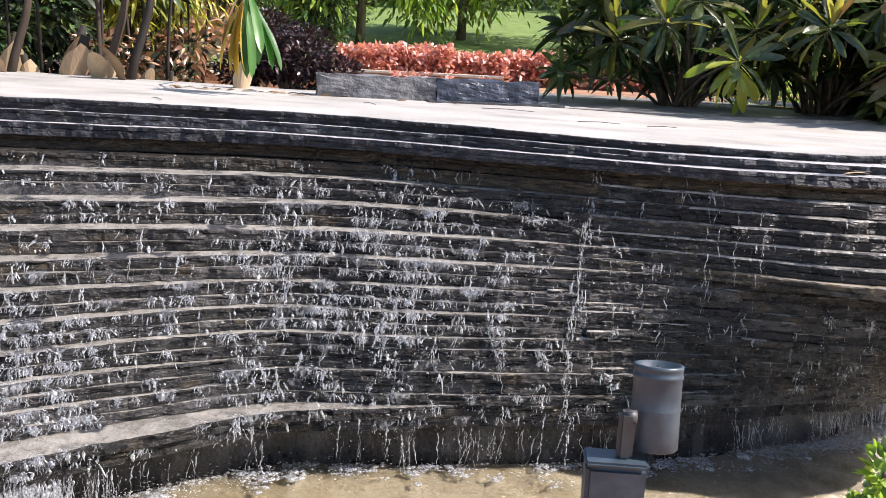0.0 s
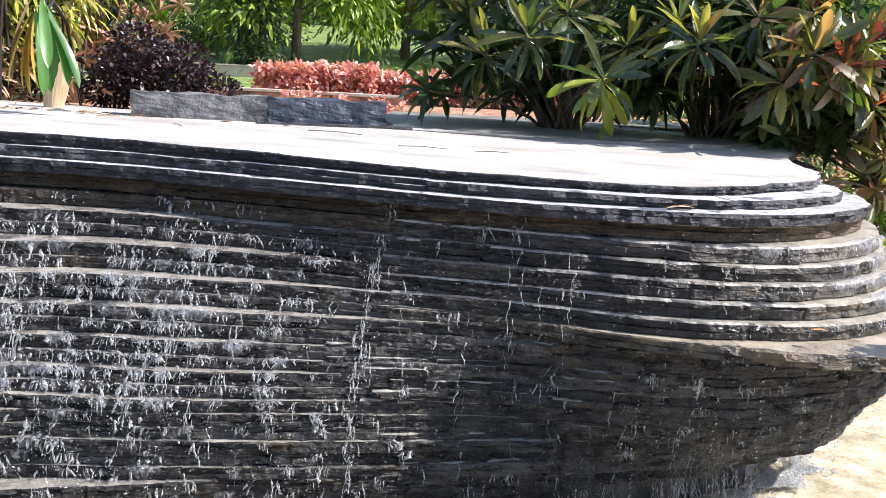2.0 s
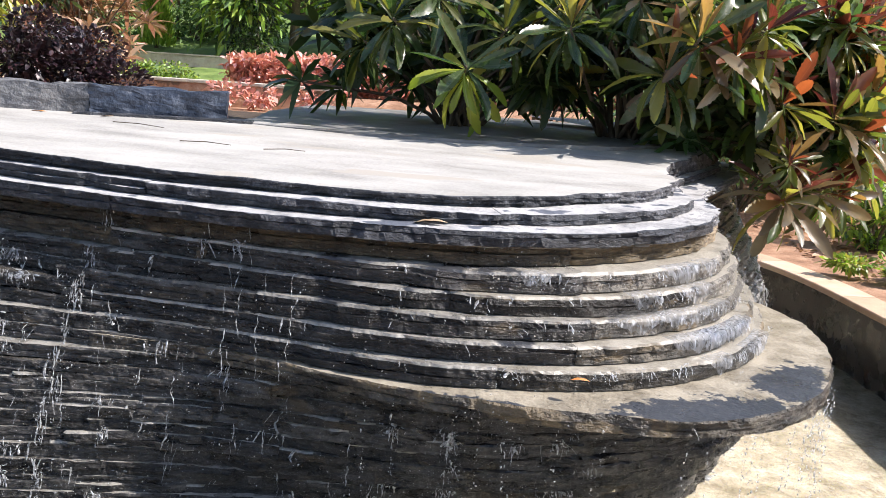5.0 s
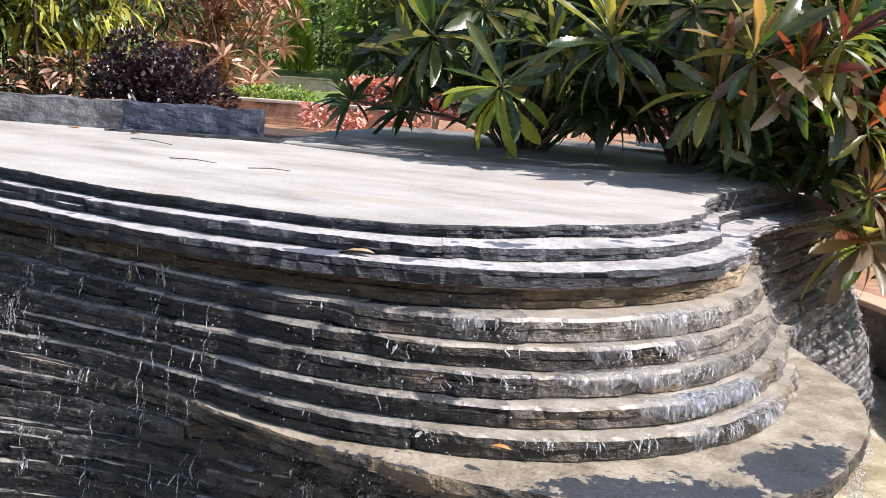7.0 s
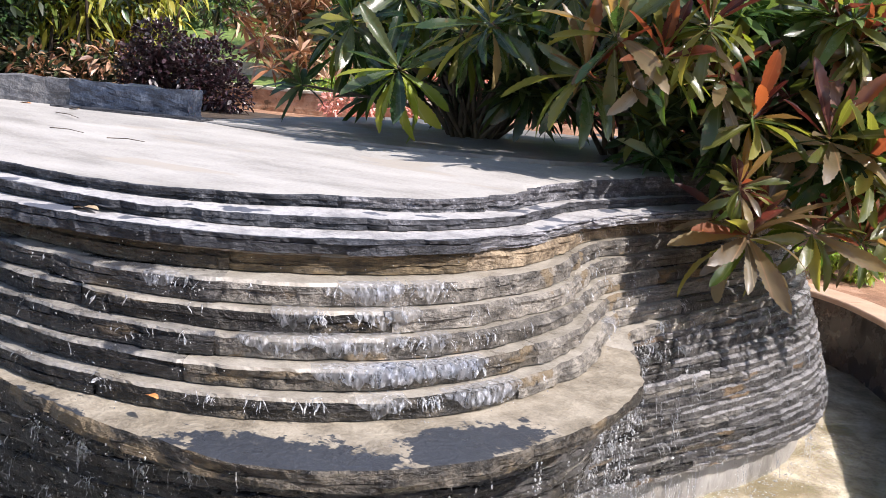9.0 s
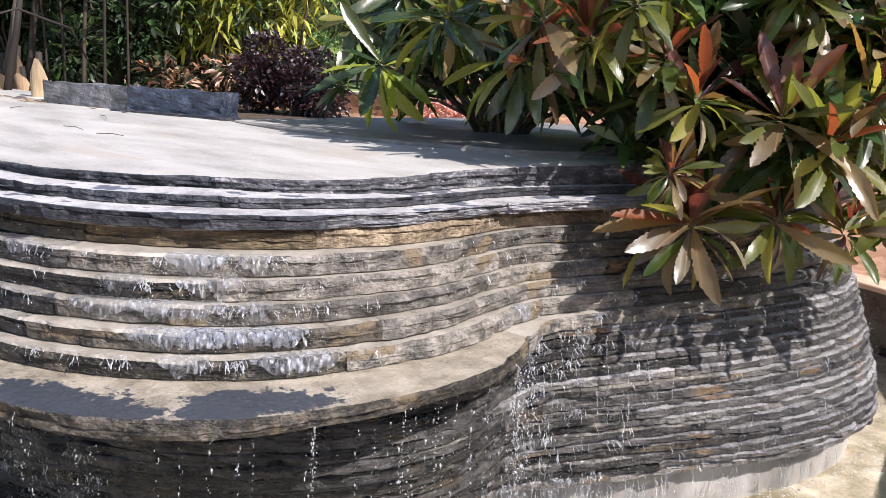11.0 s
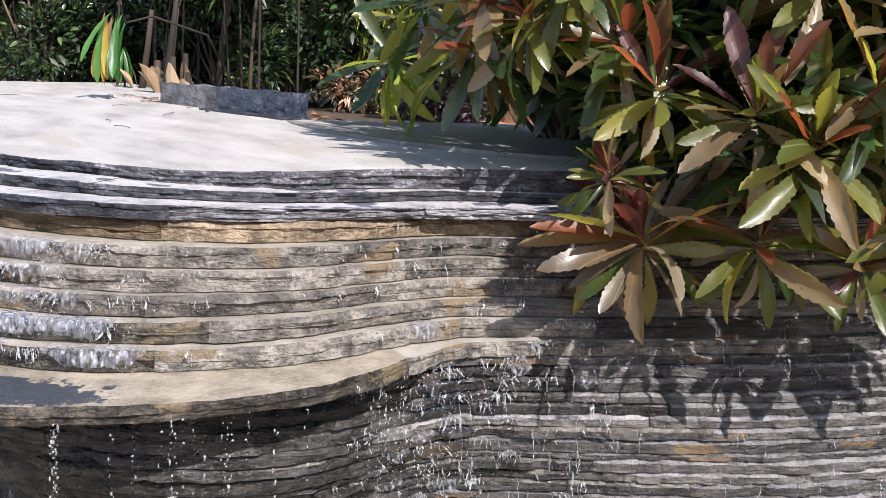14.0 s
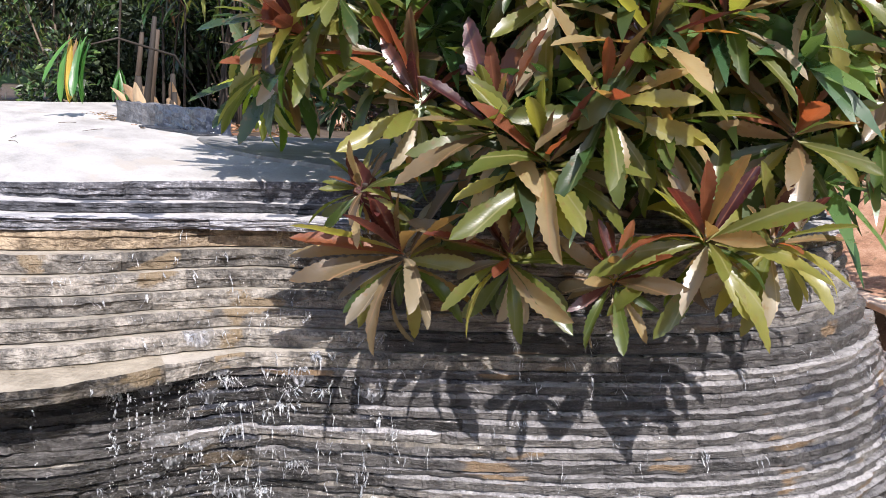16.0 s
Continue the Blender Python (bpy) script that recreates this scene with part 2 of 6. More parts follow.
fn.links.new(fg.outputs["Position"], fz.inputs[0])
fn.links.new(fz.outputs[0], fr.inputs[0])
fn.links.new(fr.outputs[0], fn.nodes["Principled BSDF"].inputs["Alpha"])


# bare wet slate shows through the silt of the lip in broad ragged patches: centre, turn in degrees, half length and width
def bare_patches(m, patches, colour):
    nt = m.node_tree
    N, L = nt.nodes, nt.links
    b = N["Principled BSDF"]
    pos = N.new("ShaderNodeNewGeometry").outputs["Position"]
    nz = N.new("ShaderNodeTexNoise")
    nz.inputs["Scale"].default_value, nz.inputs["Detail"].default_value, nz.inputs["Roughness"].default_value = 15, 8, 0.7
    L.new(pos, nz.inputs[0])
    best = None
    for x, y, turn, a, c in patches:
        mp = N.new("ShaderNodeMapping")
        mp.vector_type = "TEXTURE"
        mp.inputs["Location"].default_value = (x, y, 0)
        mp.inputs["Rotation"].default_value = (0, 0, radians(turn))
        mp.inputs["Scale"].default_value = (a, c, 1000)
        L.new(pos, mp.inputs[0])
        ln = N.new("ShaderNodeVectorMath")
        ln.operation = "LENGTH"
        L.new(mp.outputs[0], ln.inputs[0])
        d = ln.outputs["Value"]
        if best is not None:
            mn = N.new("ShaderNodeMath")
            mn.operation = "MINIMUM"
            L.new(best, mn.inputs[0])
            L.new(d, mn.inputs[1])
            d = mn.outputs[0]
        best = d
    ad = N.new("ShaderNodeMath")
    ad.operation = "MULTIPLY_ADD"
    ad.inputs[1].default_value = 3.2
    L.new(nz.outputs[0], ad.inputs[0])
    L.new(best, ad.inputs[2])
    r = ramp(nt, [(0.0, (1, 1, 1)), (0.5, (0, 0, 0))])
    mr = N.new("ShaderNodeMapRange")
    mr.inputs[1].default_value, mr.inputs[2].default_value = 2.52, 2.68
    L.new(ad.outputs[0], mr.inputs[0])
    L.new(mr.outputs[0], r.inputs[0])
    mx = N.new("ShaderNodeMix")
    mx.data_type = "RGBA"
    L.new(r.outputs[0], mx.inputs[0])
    L.new(b.inputs["Base Color"].links[0].from_socket, mx.inputs[6])
    mx.inputs[7].default_value = (*colour, 1)
    L.new(mx.outputs[2], b.inputs["Base Color"])


bare_patches(LIPTOP, ((2.78, 3.78, 23, 0.36, 0.13), (3.11, 4.16, 62, 0.25, 0.11), (2.14, 3.67, -10, 0.22, 0.05)), (0.036, 0.041, 0.050))


def leafmat(name, cols, rough=(0.25, 0.40), rand="island", amount=0.8, tr=0.2, spec=0.85, glow=(1.5, 1.5, 1.0)):
    return surf(name, cols, 9, (1, 1, 1), rough, 0.1, 60, rand=rand, amount=amount, translucent=tr, spec=spec, glow=glow)


def broadleaf(name, cols, rib, tr, rough=(0.30, 0.50), coat=0.45, glow=(2.4, 2.3, 0.9)):
    """A long glossy leaf: tint by leaf, pale midrib, side veins, browned spots."""
    m = leafmat(name, cols, rough, rand="object", amount=0.7, tr=tr, spec=0.55, glow=glow)
    nt = m.node_tree
    nt.nodes["Principled BSDF"].inputs["Coat Weight"].default_value = coat
    nt.nodes["Principled BSDF"].inputs["Coat Roughness"].default_value = 0.22
    N, L = nt.nodes, nt.links
    b = N["Principled BSDF"]
    col = b.inputs["Base Color"].links[0].from_socket
    tc = N.new("ShaderNodeTexCoord")
    sp = N.new("ShaderNodeSeparateXYZ")
    L.new(tc.outputs["Object"], sp.inputs[0])
    ab = N.new("ShaderNodeMath")
    ab.operation = "ABSOLUTE"
    L.new(sp.outputs[0], ab.inputs[0])
    mr = N.new("ShaderNodeMapRange")
    mr.inputs[1].default_value, mr.inputs[2].default_value, mr.inputs[3].default_value, mr.inputs[4].default_value = 0.0008, 0.0030, 0.75, 0.0
    L.new(ab.outputs[0], mr.inputs[0])
    wv_ = N.new("ShaderNodeMath")
    wv_.operation = "MULTIPLY_ADD"
    wv_.inputs[1].default_value = -0.8
    L.new(ab.outputs[0], wv_.inputs[0])
    L.new(sp.outputs[1], wv_.inputs[2])
    sn = N.new("ShaderNodeMath")
    sn.operation = "SINE"
    fq = N.new("ShaderNodeMath")
    fq.operation = "MULTIPLY"
    fq.inputs[1].default_value = 760.0
    L.new(wv_.outputs[0], fq.inputs[0])
    L.new(fq.outputs[0], sn.inputs[0])
    mx = N.new("ShaderNodeMix")
    mx.data_type = "RGBA"
    L.new(mr.outputs[0], mx.inputs[0])
    L.new(col, mx.inputs[6])
    mx.inputs[7].default_value = (*rib, 1)
    nz = N.new("ShaderNodeTexNoise")
    nz.inputs["Scale"].default_value, nz.inputs["Detail"].default_value = 34, 5
    L.new(tc.outputs["Object"], nz.inputs[0])
    sr = ramp(nt, [(0.60, (0, 0, 0)), (0.68, (0.7, 0.7, 0.7))])
    L.new(nz.outputs[0], sr.inputs[0])
    m2 = N.new("ShaderNodeMix")
    m2.data_type = "RGBA"
    L.new(sr.outputs[0], m2.inputs[0])
    L.new(mx.outputs[2], m2.inputs[6])
    m2.inputs[7].default_value = (0.16, 0.09, 0.035, 1)
    L.new(m2.outputs[2], b.inputs["Base Color"])
    bp = N.new("ShaderNodeBump")
    bp.inputs["Strength"].default_value, bp.inputs["Distance"].default_value = 0.10, 0.0006
    L.new(sn.outputs[0], bp.inputs["Height"])
    L.new(b.inputs["Normal"].links[0].from_socket, bp.inputs["Normal"])
    L.new(bp.outputs[0], b.inputs["Normal"])
    return m


L_GREEN = broadleaf("glossy_dark_green_leaf", [(0.022, 0.052, 0.012), (0.055, 0.088, 0.018), (0.125, 0.145, 0.03)], (0.16, 0.19, 0.08), 0.52)
L_LIME = broadleaf("olive_green_leaf", [(0.065, 0.088, 0.018), (0.145, 0.155, 0.034), (0.28, 0.255, 0.065)], (0.26, 0.25, 0.11), 0.50, glow=(1.7, 1.7, 0.9))
L_COPPER = broadleaf("olive_copper_leaf", [(0.085, 0.062, 0.035), (0.17, 0.13, 0.065), (0.32, 0.25, 0.115)], (0.30, 0.17, 0.09), 0.45, glow=(1.7, 1.25, 0.6))
L_RED = broadleaf("dark_red_leaf", [(0.04, 0.012, 0.016), (0.09, 0.028, 0.026), (0.26, 0.10, 0.04)], (0.24, 0.09, 0.05), 0.45, glow=(2.0, 1.3, 0.8))
L_PALE = broadleaf("pale_tan_olive_leaf", [(0.12, 0.10, 0.065), (0.20, 0.17, 0.11), (0.33, 0.29, 0.20)], (0.36, 0.28, 0.18), 0.35, glow=(1.3, 1.1, 0.7))
L_TEAL = broadleaf("glossy_blue_green_leaf", [(0.014, 0.037, 0.017), (0.031, 0.060, 0.024), (0.072, 0.098, 0.034)], (0.12, 0.15, 0.07), 0.42, (0.20, 0.36), 0.4)
L_BRIGHT = broadleaf("bright_lime_leaf", [(0.16, 0.24, 0.025), (0.28, 0.34, 0.036), (0.42, 0.40, 0.06)], (0.5, 0.52, 0.2), 0.5, glow=(1.3, 1.3, 1.0))
L_ORANGE = broadleaf("orange_old_leaf", [(0.20, 0.085, 0.015), (0.40, 0.19, 0.03), (0.54, 0.36, 0.06)], (0.55, 0.35, 0.12), 0.6, glow=(1.3, 1.3, 1.0))
F_TEAL = leafmat("blue_green_foliage", [(0.018, 0.045, 0.024), (0.04, 0.075, 0.034), (0.10, 0.14, 0.05)], (0.26, 0.42), tr=0.4, spec=0.8, glow=(2.2, 2.1, 0.9))
F_GREEN = leafmat("dark_green_foliage", [(0.024, 0.065, 0.028), (0.06, 0.13, 0.045), (0.15, 0.23, 0.07)], (0.22, 0.36), tr=0.4, spec=0.9, glow=(1.8, 1.6, 0.9))
F_SHADE = leafmat("gap_shade_foliage", [(0.012, 0.026, 0.010), (0.026, 0.048, 0.016), (0.065, 0.09, 0.028)], (0.35, 0.55), tr=0.4, spec=0.5, glow=(2.4, 2.2, 0.9))
F_BRIGHT = leafmat("bright_green_foliage", [(0.14, 0.27, 0.035), (0.27, 0.42, 0.05), (0.46, 0.54, 0.10)], (0.4, 0.6), tr=0.4)
F_MID = leafmat("mid_green_foliage", [(0.05, 0.11, 0.025), (0.10, 0.18, 0.04), (0.19, 0.27, 0.07)], (0.35, 0.6))
F_PURPLE = leafmat("dark_purple_foliage", [(0.010, 0.007, 0.010), (0.024, 0.012, 0.018), (0.06, 0.022, 0.028)], (0.3, 0.5))
F_COPPER = leafmat("copper_red_foliage", [(0.13, 0.055, 0.03), (0.32, 0.15, 0.08), (0.60, 0.44, 0.32)], (0.25, 0.45))
F_RED = leafmat("pink_red_foliage", [(0.46, 0.16, 0.135), (0.66, 0.30, 0.25), (0.80, 0.52, 0.45)], (0.35, 0.55))
F_YELLOW = leafmat("yellow_green_foliage", [(0.07, 0.12, 0.02), (0.20, 0.24, 0.04), (0.38, 0.34, 0.08)], (0.35, 0.6), tr=0.4)
F_BAMBOO = leafmat("yellow_bamboo_leaves", [(0.16, 0.20, 0.025), (0.36, 0.38, 0.05), (0.62, 0.58, 0.13)], (0.35, 0.6), tr=0.5)
F_DRY = leafmat("dry_brown_leaves", [(0.14, 0.06, 0.03), (0.30, 0.15, 0.07), (0.45, 0.28, 0.14)], (0.5, 0.8))


def glassy(name, tint, bump, scale):
    m = bpy.data.materials.new(name)
    m.use_nodes = True
    nt = m.node_tree
    b = nt.nodes["Principled BSDF"]
    b.inputs["Base Color"].default_value = (*tint, 1)
    b.inputs["Transmission Weight"].default_value, b.inputs["IOR"].default_value, b.inputs["Roughness"].default_value = 1.0, 1.33, 0.03
    g = nt.nodes.new("ShaderNodeNewGeometry")
    nz = nt.nodes.new("ShaderNodeTexNoise")
    nz.inputs["Scale"].default_value, nz.inputs["Detail"].default_value, nz.inputs["Distortion"].default_value = scale, 3, 0.6
    nt.links.new(g.outputs["Position"], nz.inputs[0])
    bp = nt.nodes.new("ShaderNodeBump")
    bp.inputs["Strength"].default_value, bp.inputs["Distance"].default_value = bump, 0.02
    nt.links.new(nz.outputs[0], bp.inputs["Height"])
    nt.links.new(bp.outputs[0], b.inputs["Normal"])
    return m


WATER = glassy("rippled_pool_water", (0.90, 0.92, 0.86), 0.6, 26)


# ---- mesh helpers ----
def mesh(name, verts, faces, mats, index=None, smooth=False):
    me = bpy.data.meshes.new(name)
    me.from_pydata([tuple(v) for v in verts], [], faces)
    for m in mats if isinstance(mats, (list, tuple)) else [mats]:
        me.materials.append(m)
    if index is not None:
        me.polygons.foreach_set("material_index", np.array(index, dtype=np.int32))
    if smooth:
        me.polygons.foreach_set("use_smooth", np.ones(len(me.polygons), dtype=bool))
    me.update()
    return me


def child(name, me, parent, label="", m=None):
    ob = new(name, me)
    ob.parent = parent
    if m is not None:
        ob.matrix_basis = m
    return tagged(ob, label)


def part(name, bm, material, parent, label=""):
    me = bpy.data.meshes.new(name)
    bm.to_mesh(me)
    bm.free()
    me.materials.append(material)
    return child(name, me, parent, label)


def block(size, m=Matrix(), bevel=0.006, jag=0.0, cuts=0):
    bm = bmesh.new()
    bmesh.ops.create_cube(bm, size=1, matrix=Matrix.Diagonal((*size, 1)))
    if cuts:
        bmesh.ops.subdivide_edges(bm, edges=bm.edges[:], cuts=cuts, use_grid_fill=True)
    if bevel and not cuts:
        bmesh.ops.bevel(bm, geom=bm.edges[:], offset=bevel, segments=2, affect="EDGES")
    for v in bm.verts:
        if jag:
            v.co += noise.noise_vector(v.co * 9 + Vector(size) * 5) * jag + noise.noise_vector(v.co * 31) * jag * 0.5
    bmesh.ops.transform(bm, matrix=m, verts=bm.verts[:])
    return bm


def lathe(profile, seg=32, m=Matrix()):
    """A turned shape from (radius, height) steps."""
    bm = bmesh.new()
    rings = [[bm.verts.new((r * math.cos(a), r * math.sin(a), z)) for a in (2 * math.pi * k / seg for k in range(seg))] for r, z in profile]
    for a, b in zip(rings, rings[1:]):
        for k in range(seg):
            bm.faces.new((a[k], a[(k + 1) % seg], b[(k + 1) % seg], b[k]))
    bm.faces.new(rings[0][::-1])
    bm.faces.new(rings[-1])
    bmesh.ops.transform(bm, matrix=m, verts=bm.verts[:])
    for f in bm.faces:
        f.smooth = len(f.verts) == 4
    return bm


def tubes(lines, seg=6):
    """Tapered tubes along lines of (point, radius): vertices and faces."""
    vs, fs = [], []
    for line in lines:
        base = len(vs)
        for i, (p, r) in enumerate(line):
            q = line[min(i + 1, len(line) - 1)][0] - line[max(i - 1, 0)][0]
            q = q.normalized() if q.length > 1e-6 else Vector((0, 0, 1))
            s = q.orthogonal().normalized()
            t = q.cross(s)
            r = float(r)
            vs += [p + r * (math.cos(a) * s + math.sin(a) * t) for a in (2 * math.pi * k / seg for k in range(seg))]
        for i in range(len(line) - 1):
            for k in range(seg):
                a, b = base + i * seg + k, base + i * seg + (k + 1) % seg
                fs.append((a, b, b + seg, a + seg))
        fs.append(tuple(range(base + seg - 1, base - 1, -1)))
        fs.append(tuple(range(base + (len(line) - 1) * seg, base + len(line) * seg)))
    return vs, fs


def smooth_line(points, step):
    """Points at even steps on a smooth line through the given ones, with the station of each."""
    P = np.array(points, float)
    P = np.vstack([2 * P[0] - P[1], P, 2 * P[-1] - P[-2]])
    out, us = [], []
    for i in range(1, len(P) - 2):
        for t in np.linspace(0, 1, 40, endpoint=False):
            a, b, c, d = P[i - 1:i + 3]
            out.append(0.5 * (2 * b + (c - a) * t + (2 * a - 5 * b + 4 * c - d) * t * t + (3 * b - a - 3 * c + d) * t ** 3))
            us.append(i - 1 + t)
    out.append(P[-2])
    us.append(len(points) - 1)
    out, us = np.array(out), np.array(us)
    s = np.concatenate([[0], np.cumsum(np.linalg.norm(np.diff(out, axis=0), axis=1))])
    q = np.linspace(0, s[-1], int(s[-1] / step) + 1)
    return np.stack([np.interp(q, s, out[:, k]) for k in range(P.shape[1])], 1), np.interp(q, s, us)


def inside(poly, X, Y):
    res = np.zeros(X.shape, bool)
    n = len(poly)
    for i in range(n):
        (x0, y0), (x1, y1) = poly[i], poly[(i + 1) % n]
        hit = ((y0 > Y) != (y1 > Y)) & (X < (x1 - x0) * (Y - y0) / (y1 - y0 + 1e-12) + x0)
        res ^= hit
    return res


# ---- the fountain's form ----
STEP = 0.014
FRONT = [(-3.4, 2.75), (-2.4, 2.90), (-1.6, 3.02), (-1.0, 3.12), (-0.45, 3.14), (0.0, 3.07), (0.43, 2.97), (0.85, 2.87), (1.3, 2.83), (1.6, 2.89), (1.83, 3.03),
         (2.0, 3.22), (2.11, 3.5), (2.12, 3.75), (2.13, 3.98), (2.23, 4.26), (2.34, 4.57), (2.435, 4.88), (2.49, 5.23), (2.455, 5.6), (2.22, 6.02), (1.7, 6.4)]
line, station = smooth_line([(U * x, U * y) for x, y in FRONT], STEP)
COUNT = len(line)
tan = np.gradient(line, axis=0)
tan /= np.linalg.norm(tan, axis=1)[:, None]
for _ in range(13):
    tan[1:-1] = (tan[:-2] + tan[1:-1] + tan[2:]) / 3
out = np.stack([tan[:, 1], -tan[:, 0]], 1)
out /= np.linalg.norm(out, axis=1)[:, None]
AT = (2, 3, 4, 5, 6, 7, 8, 9, 10, 12, 14, 16, 18)
FORM = []


def level(z, *offsets):
    """How far the wall stands out from its top line, station by station, at a height."""
    o = np.interp(station, AT, offsets)
    k = np.ones(37) / 37
    o = np.convolve(np.pad(o, 18, mode="edge"), k, mode="valid")
    FORM.append((z, U * o))


level(1.207, -0.02, -0.02, -0.02, -0.02, -0.02, -0.02, -0.01, -0.01, -0.01, -0.01, -0.02, -0.02, -0.02)
level(1.16, 0.12, 0.10, 0.04, 0.0, 0.0, -0.01, 0.04, 0.07, 0.08, 0.05, 0.01, 0.01, 0.01)
level(1.066, 0.42, 0.35, 0.20, 0.13, 0.08, 0.03, 0.08, 0.12, 0.13, 0.09, 0.05, 0.04, 0.04)
level(0.972, 0.60, 0.47, 0.32, 0.23, 0.13, 0.04, 0.12, 0.18, 0.22, 0.16, 0.09, 0.09, 0.10)
level(0.925, 0.66, 0.53, 0.37, 0.27, 0.16, 0.04, 0.14, 0.28, 0.45, 0.31, 0.12, 0.11, 0.13)
level(0.885, 0.72, 0.58, 0.41, 0.31, 0.19, 0.05, 0.054, 0.097, 0.14, 0.185, 0.11, 0.12, 0.15)
level(0.70, 0.95, 0.74, 0.53, 0.44, 0.26, 0.06, 0.04, 0.08, 0.116, 0.18, 0.10, 0.17, 0.22)
level(0.45, 1.10, 0.88, 0.58, 0.47, 0.29, 0.06, -0.15, -0.147, -0.124, 0.07, 0.05, 0.17, 0.29)
level(0.37, 1.12, 0.90, 0.58, 0.46, 0.27, 0.05, -0.20, -0.23, -0.25, -0.15, 0.02, 0.14, 0.28)
LEVELS = np.array([z for z, _ in FORM])
OFFS = np.array([o for _, o in FORM])


def offset(z):
    """The wall's offset along its whole line at height z."""
    z = np.broadcast_to(z, COUNT)
    i = np.clip(np.searchsorted(-LEVELS, -z, side="right") - 1, 0, len(LEVELS) - 2)
    t = np.clip((LEVELS[i] - z) / (LEVELS[i] - LEVELS[i + 1]), 0, 1)
    k = np.arange(COUNT)
    return OFFS[i, k] * (1 - t) + OFFS[i + 1, k] * t


def place(i, off, z):
    return (line[i, 0] + out[i, 0] * off, line[i, 1] + out[i, 1] * off, z)


weather = np.interp(station, (2, 6, 8.5, 10.5, 11.8, 13.5, 14.5, 16), (0.3, 0.1, 0.1, 0.25, 0.62, 0.8, 0.7, 0.62))
rise = U * 0.013 * np.clip(1.5 - line[:, 0] / U, -0.8, 4.5)
wide = np.interp(station, (2, 6, 8, 10, 11.3, 12.4, 13.3, 14, 16), (0, 0.1, 0.5, 0.95, 0.72, 0.5, 0.52, 0.42, 0.32))


def top_height(x, y):
    """The pale top slab falls gently to the front."""
    return H(1.30) + 0.013 * (1.5 * U - x) + 0.03 * (y - 3.0 * U)


# rows of slates: from station, to station, top, bottom, offset, face, tread, depth, wear, roughness of the edge, splitting of the face
rows = []
rl = random.Random(4)


def flat(z):
    return np.zeros(COUNT) + z


def row(s0, s1, zt, zb, o, face, tread, depth=0.30, worn=0.003, rough=0.009, split=0.35):
    rows.append((int(np.searchsorted(station, s0)), int(np.searchsorted(station, s1)), flat(zt), flat(zb), o, face, tread, depth, worn, rough, split))


END = 20.0
row(0.6, END, H(1.272) + 0.6 * rise, H(1.243) + 0.35 * rise, U * (-0.01 - 0.06 * wide - np.interp(station, (10.5, 12.5), (0.0, 0.03))), "edge", "ledge", 0.35, 0.003, 0.011, 0.8)
row(0.6, END, H(1.243) + 0.35 * rise, H(1.207), U * np.interp(station, (10.5, 12, 13.2, 14), (0.030, 0.012, 0.008, 0.022)), "edge", "ledge", 0.35, 0.003, 0.011, 1.0)
# the concave wall: brown slates above, then tiers of two slates with a broad tread on each
row(0.6, rl.uniform(6.9, 7.5), H(1.207), H(1.16), offset(1.20), "brown", "wet")
row(0.6, rl.uniform(6.9, 7.5), H(1.16), H(1.113), offset(1.165), "brown", "wet")
TIER = 0.1027
for k in range(10):
    zt = H(1.113) - TIER * k
    o = offset(zt / U + ZG)
    if k == 9:
        o = o + U * np.interp(station, (2, 3.5, 4.7, 5.6), (0.13, 0.115, 0.055, 0.0))
    half = zt - 0.5 * TIER - rl.uniform(-0.006, 0.006)
    row(0.6, rl.uniform(6.9, 7.5), zt, half, o, "slate", "silt")
    row(0.6, rl.uniform(6.9, 7.5), half, zt - TIER if k < 9 else H(0.372), o + (rl.uniform(0.010, 0.022) if k < 9 else -0.022), "slate", "silt")
# the shell and the upper bulge: one thick slate to a tier
for j in range(6):
    zt, zb = 1.207 - 0.047 * j, 1.16 - 0.047 * j
    o = offset(zt) + (0.022 * np.clip(station - 8.0, 0, 1) * np.clip(14.0 - station, 0, 1) if j == 0 else 0)
    row(rl.uniform(6.0, 6.5), END, H(zt), H(zb), o, "brown" if j == 0 else "slate", "silt", 0.34, 0.014, 0.009, 0.6)
lip_o = offset(0.925)
row(6.4, END, H(0.925), H(0.885), lip_o, "slate", "lip", 0.48, 0.004, 0.010, 0.5)
# thin slates below the lip
LOW = 17
cuts = [0.885 - 0.515 * (j + (rl.uniform(-0.25, 0.25) if 0 < j < LOW else 0)) / LOW for j in range(LOW + 1)]
for j in range(LOW):
    row(rl.uniform(6.0, 6.6), END, H(cuts[j]), H(cuts[j + 1]), offset(cuts[j]), "slate", "silt", 0.30, 0.016, 0.0115, 1.0)
# which rows pass each station, from the brown slates down
over = [[k for k, r in enumerate(rows) if k > 2 and r[0] <= i < r[1]] for i in range(COUNT)]

# ---- ground, pool ----
POOL = [(-4.6, 0.7), (-3.5, 0.95), (-2, 1.2), (-0.5, 1.5), (0.85, 1.85), (2.0, 1.9), (3.0, 2.35), (3.38, 3.6), (3.36, 4.5), (3.27, 5.2), (3.14, 5.95), (2.93, 6.52), (2.62, 6.93),
        (1.98, 7.27), (1.2, 7.65), (0.2, 8.0), (-1.0, 8.3)]
rim, _ = smooth_line([(U * x, U * y) for x, y in POOL], 0.12)
pool_poly = [tuple(p) for p in rim] + [(-1.0 * U, 4 * U), (-4.6 * U, 4 * U)]
rg_ = np.gradient(rim, axis=0)
rg_ /= np.linalg.norm(rg_, axis=1)[:, None]
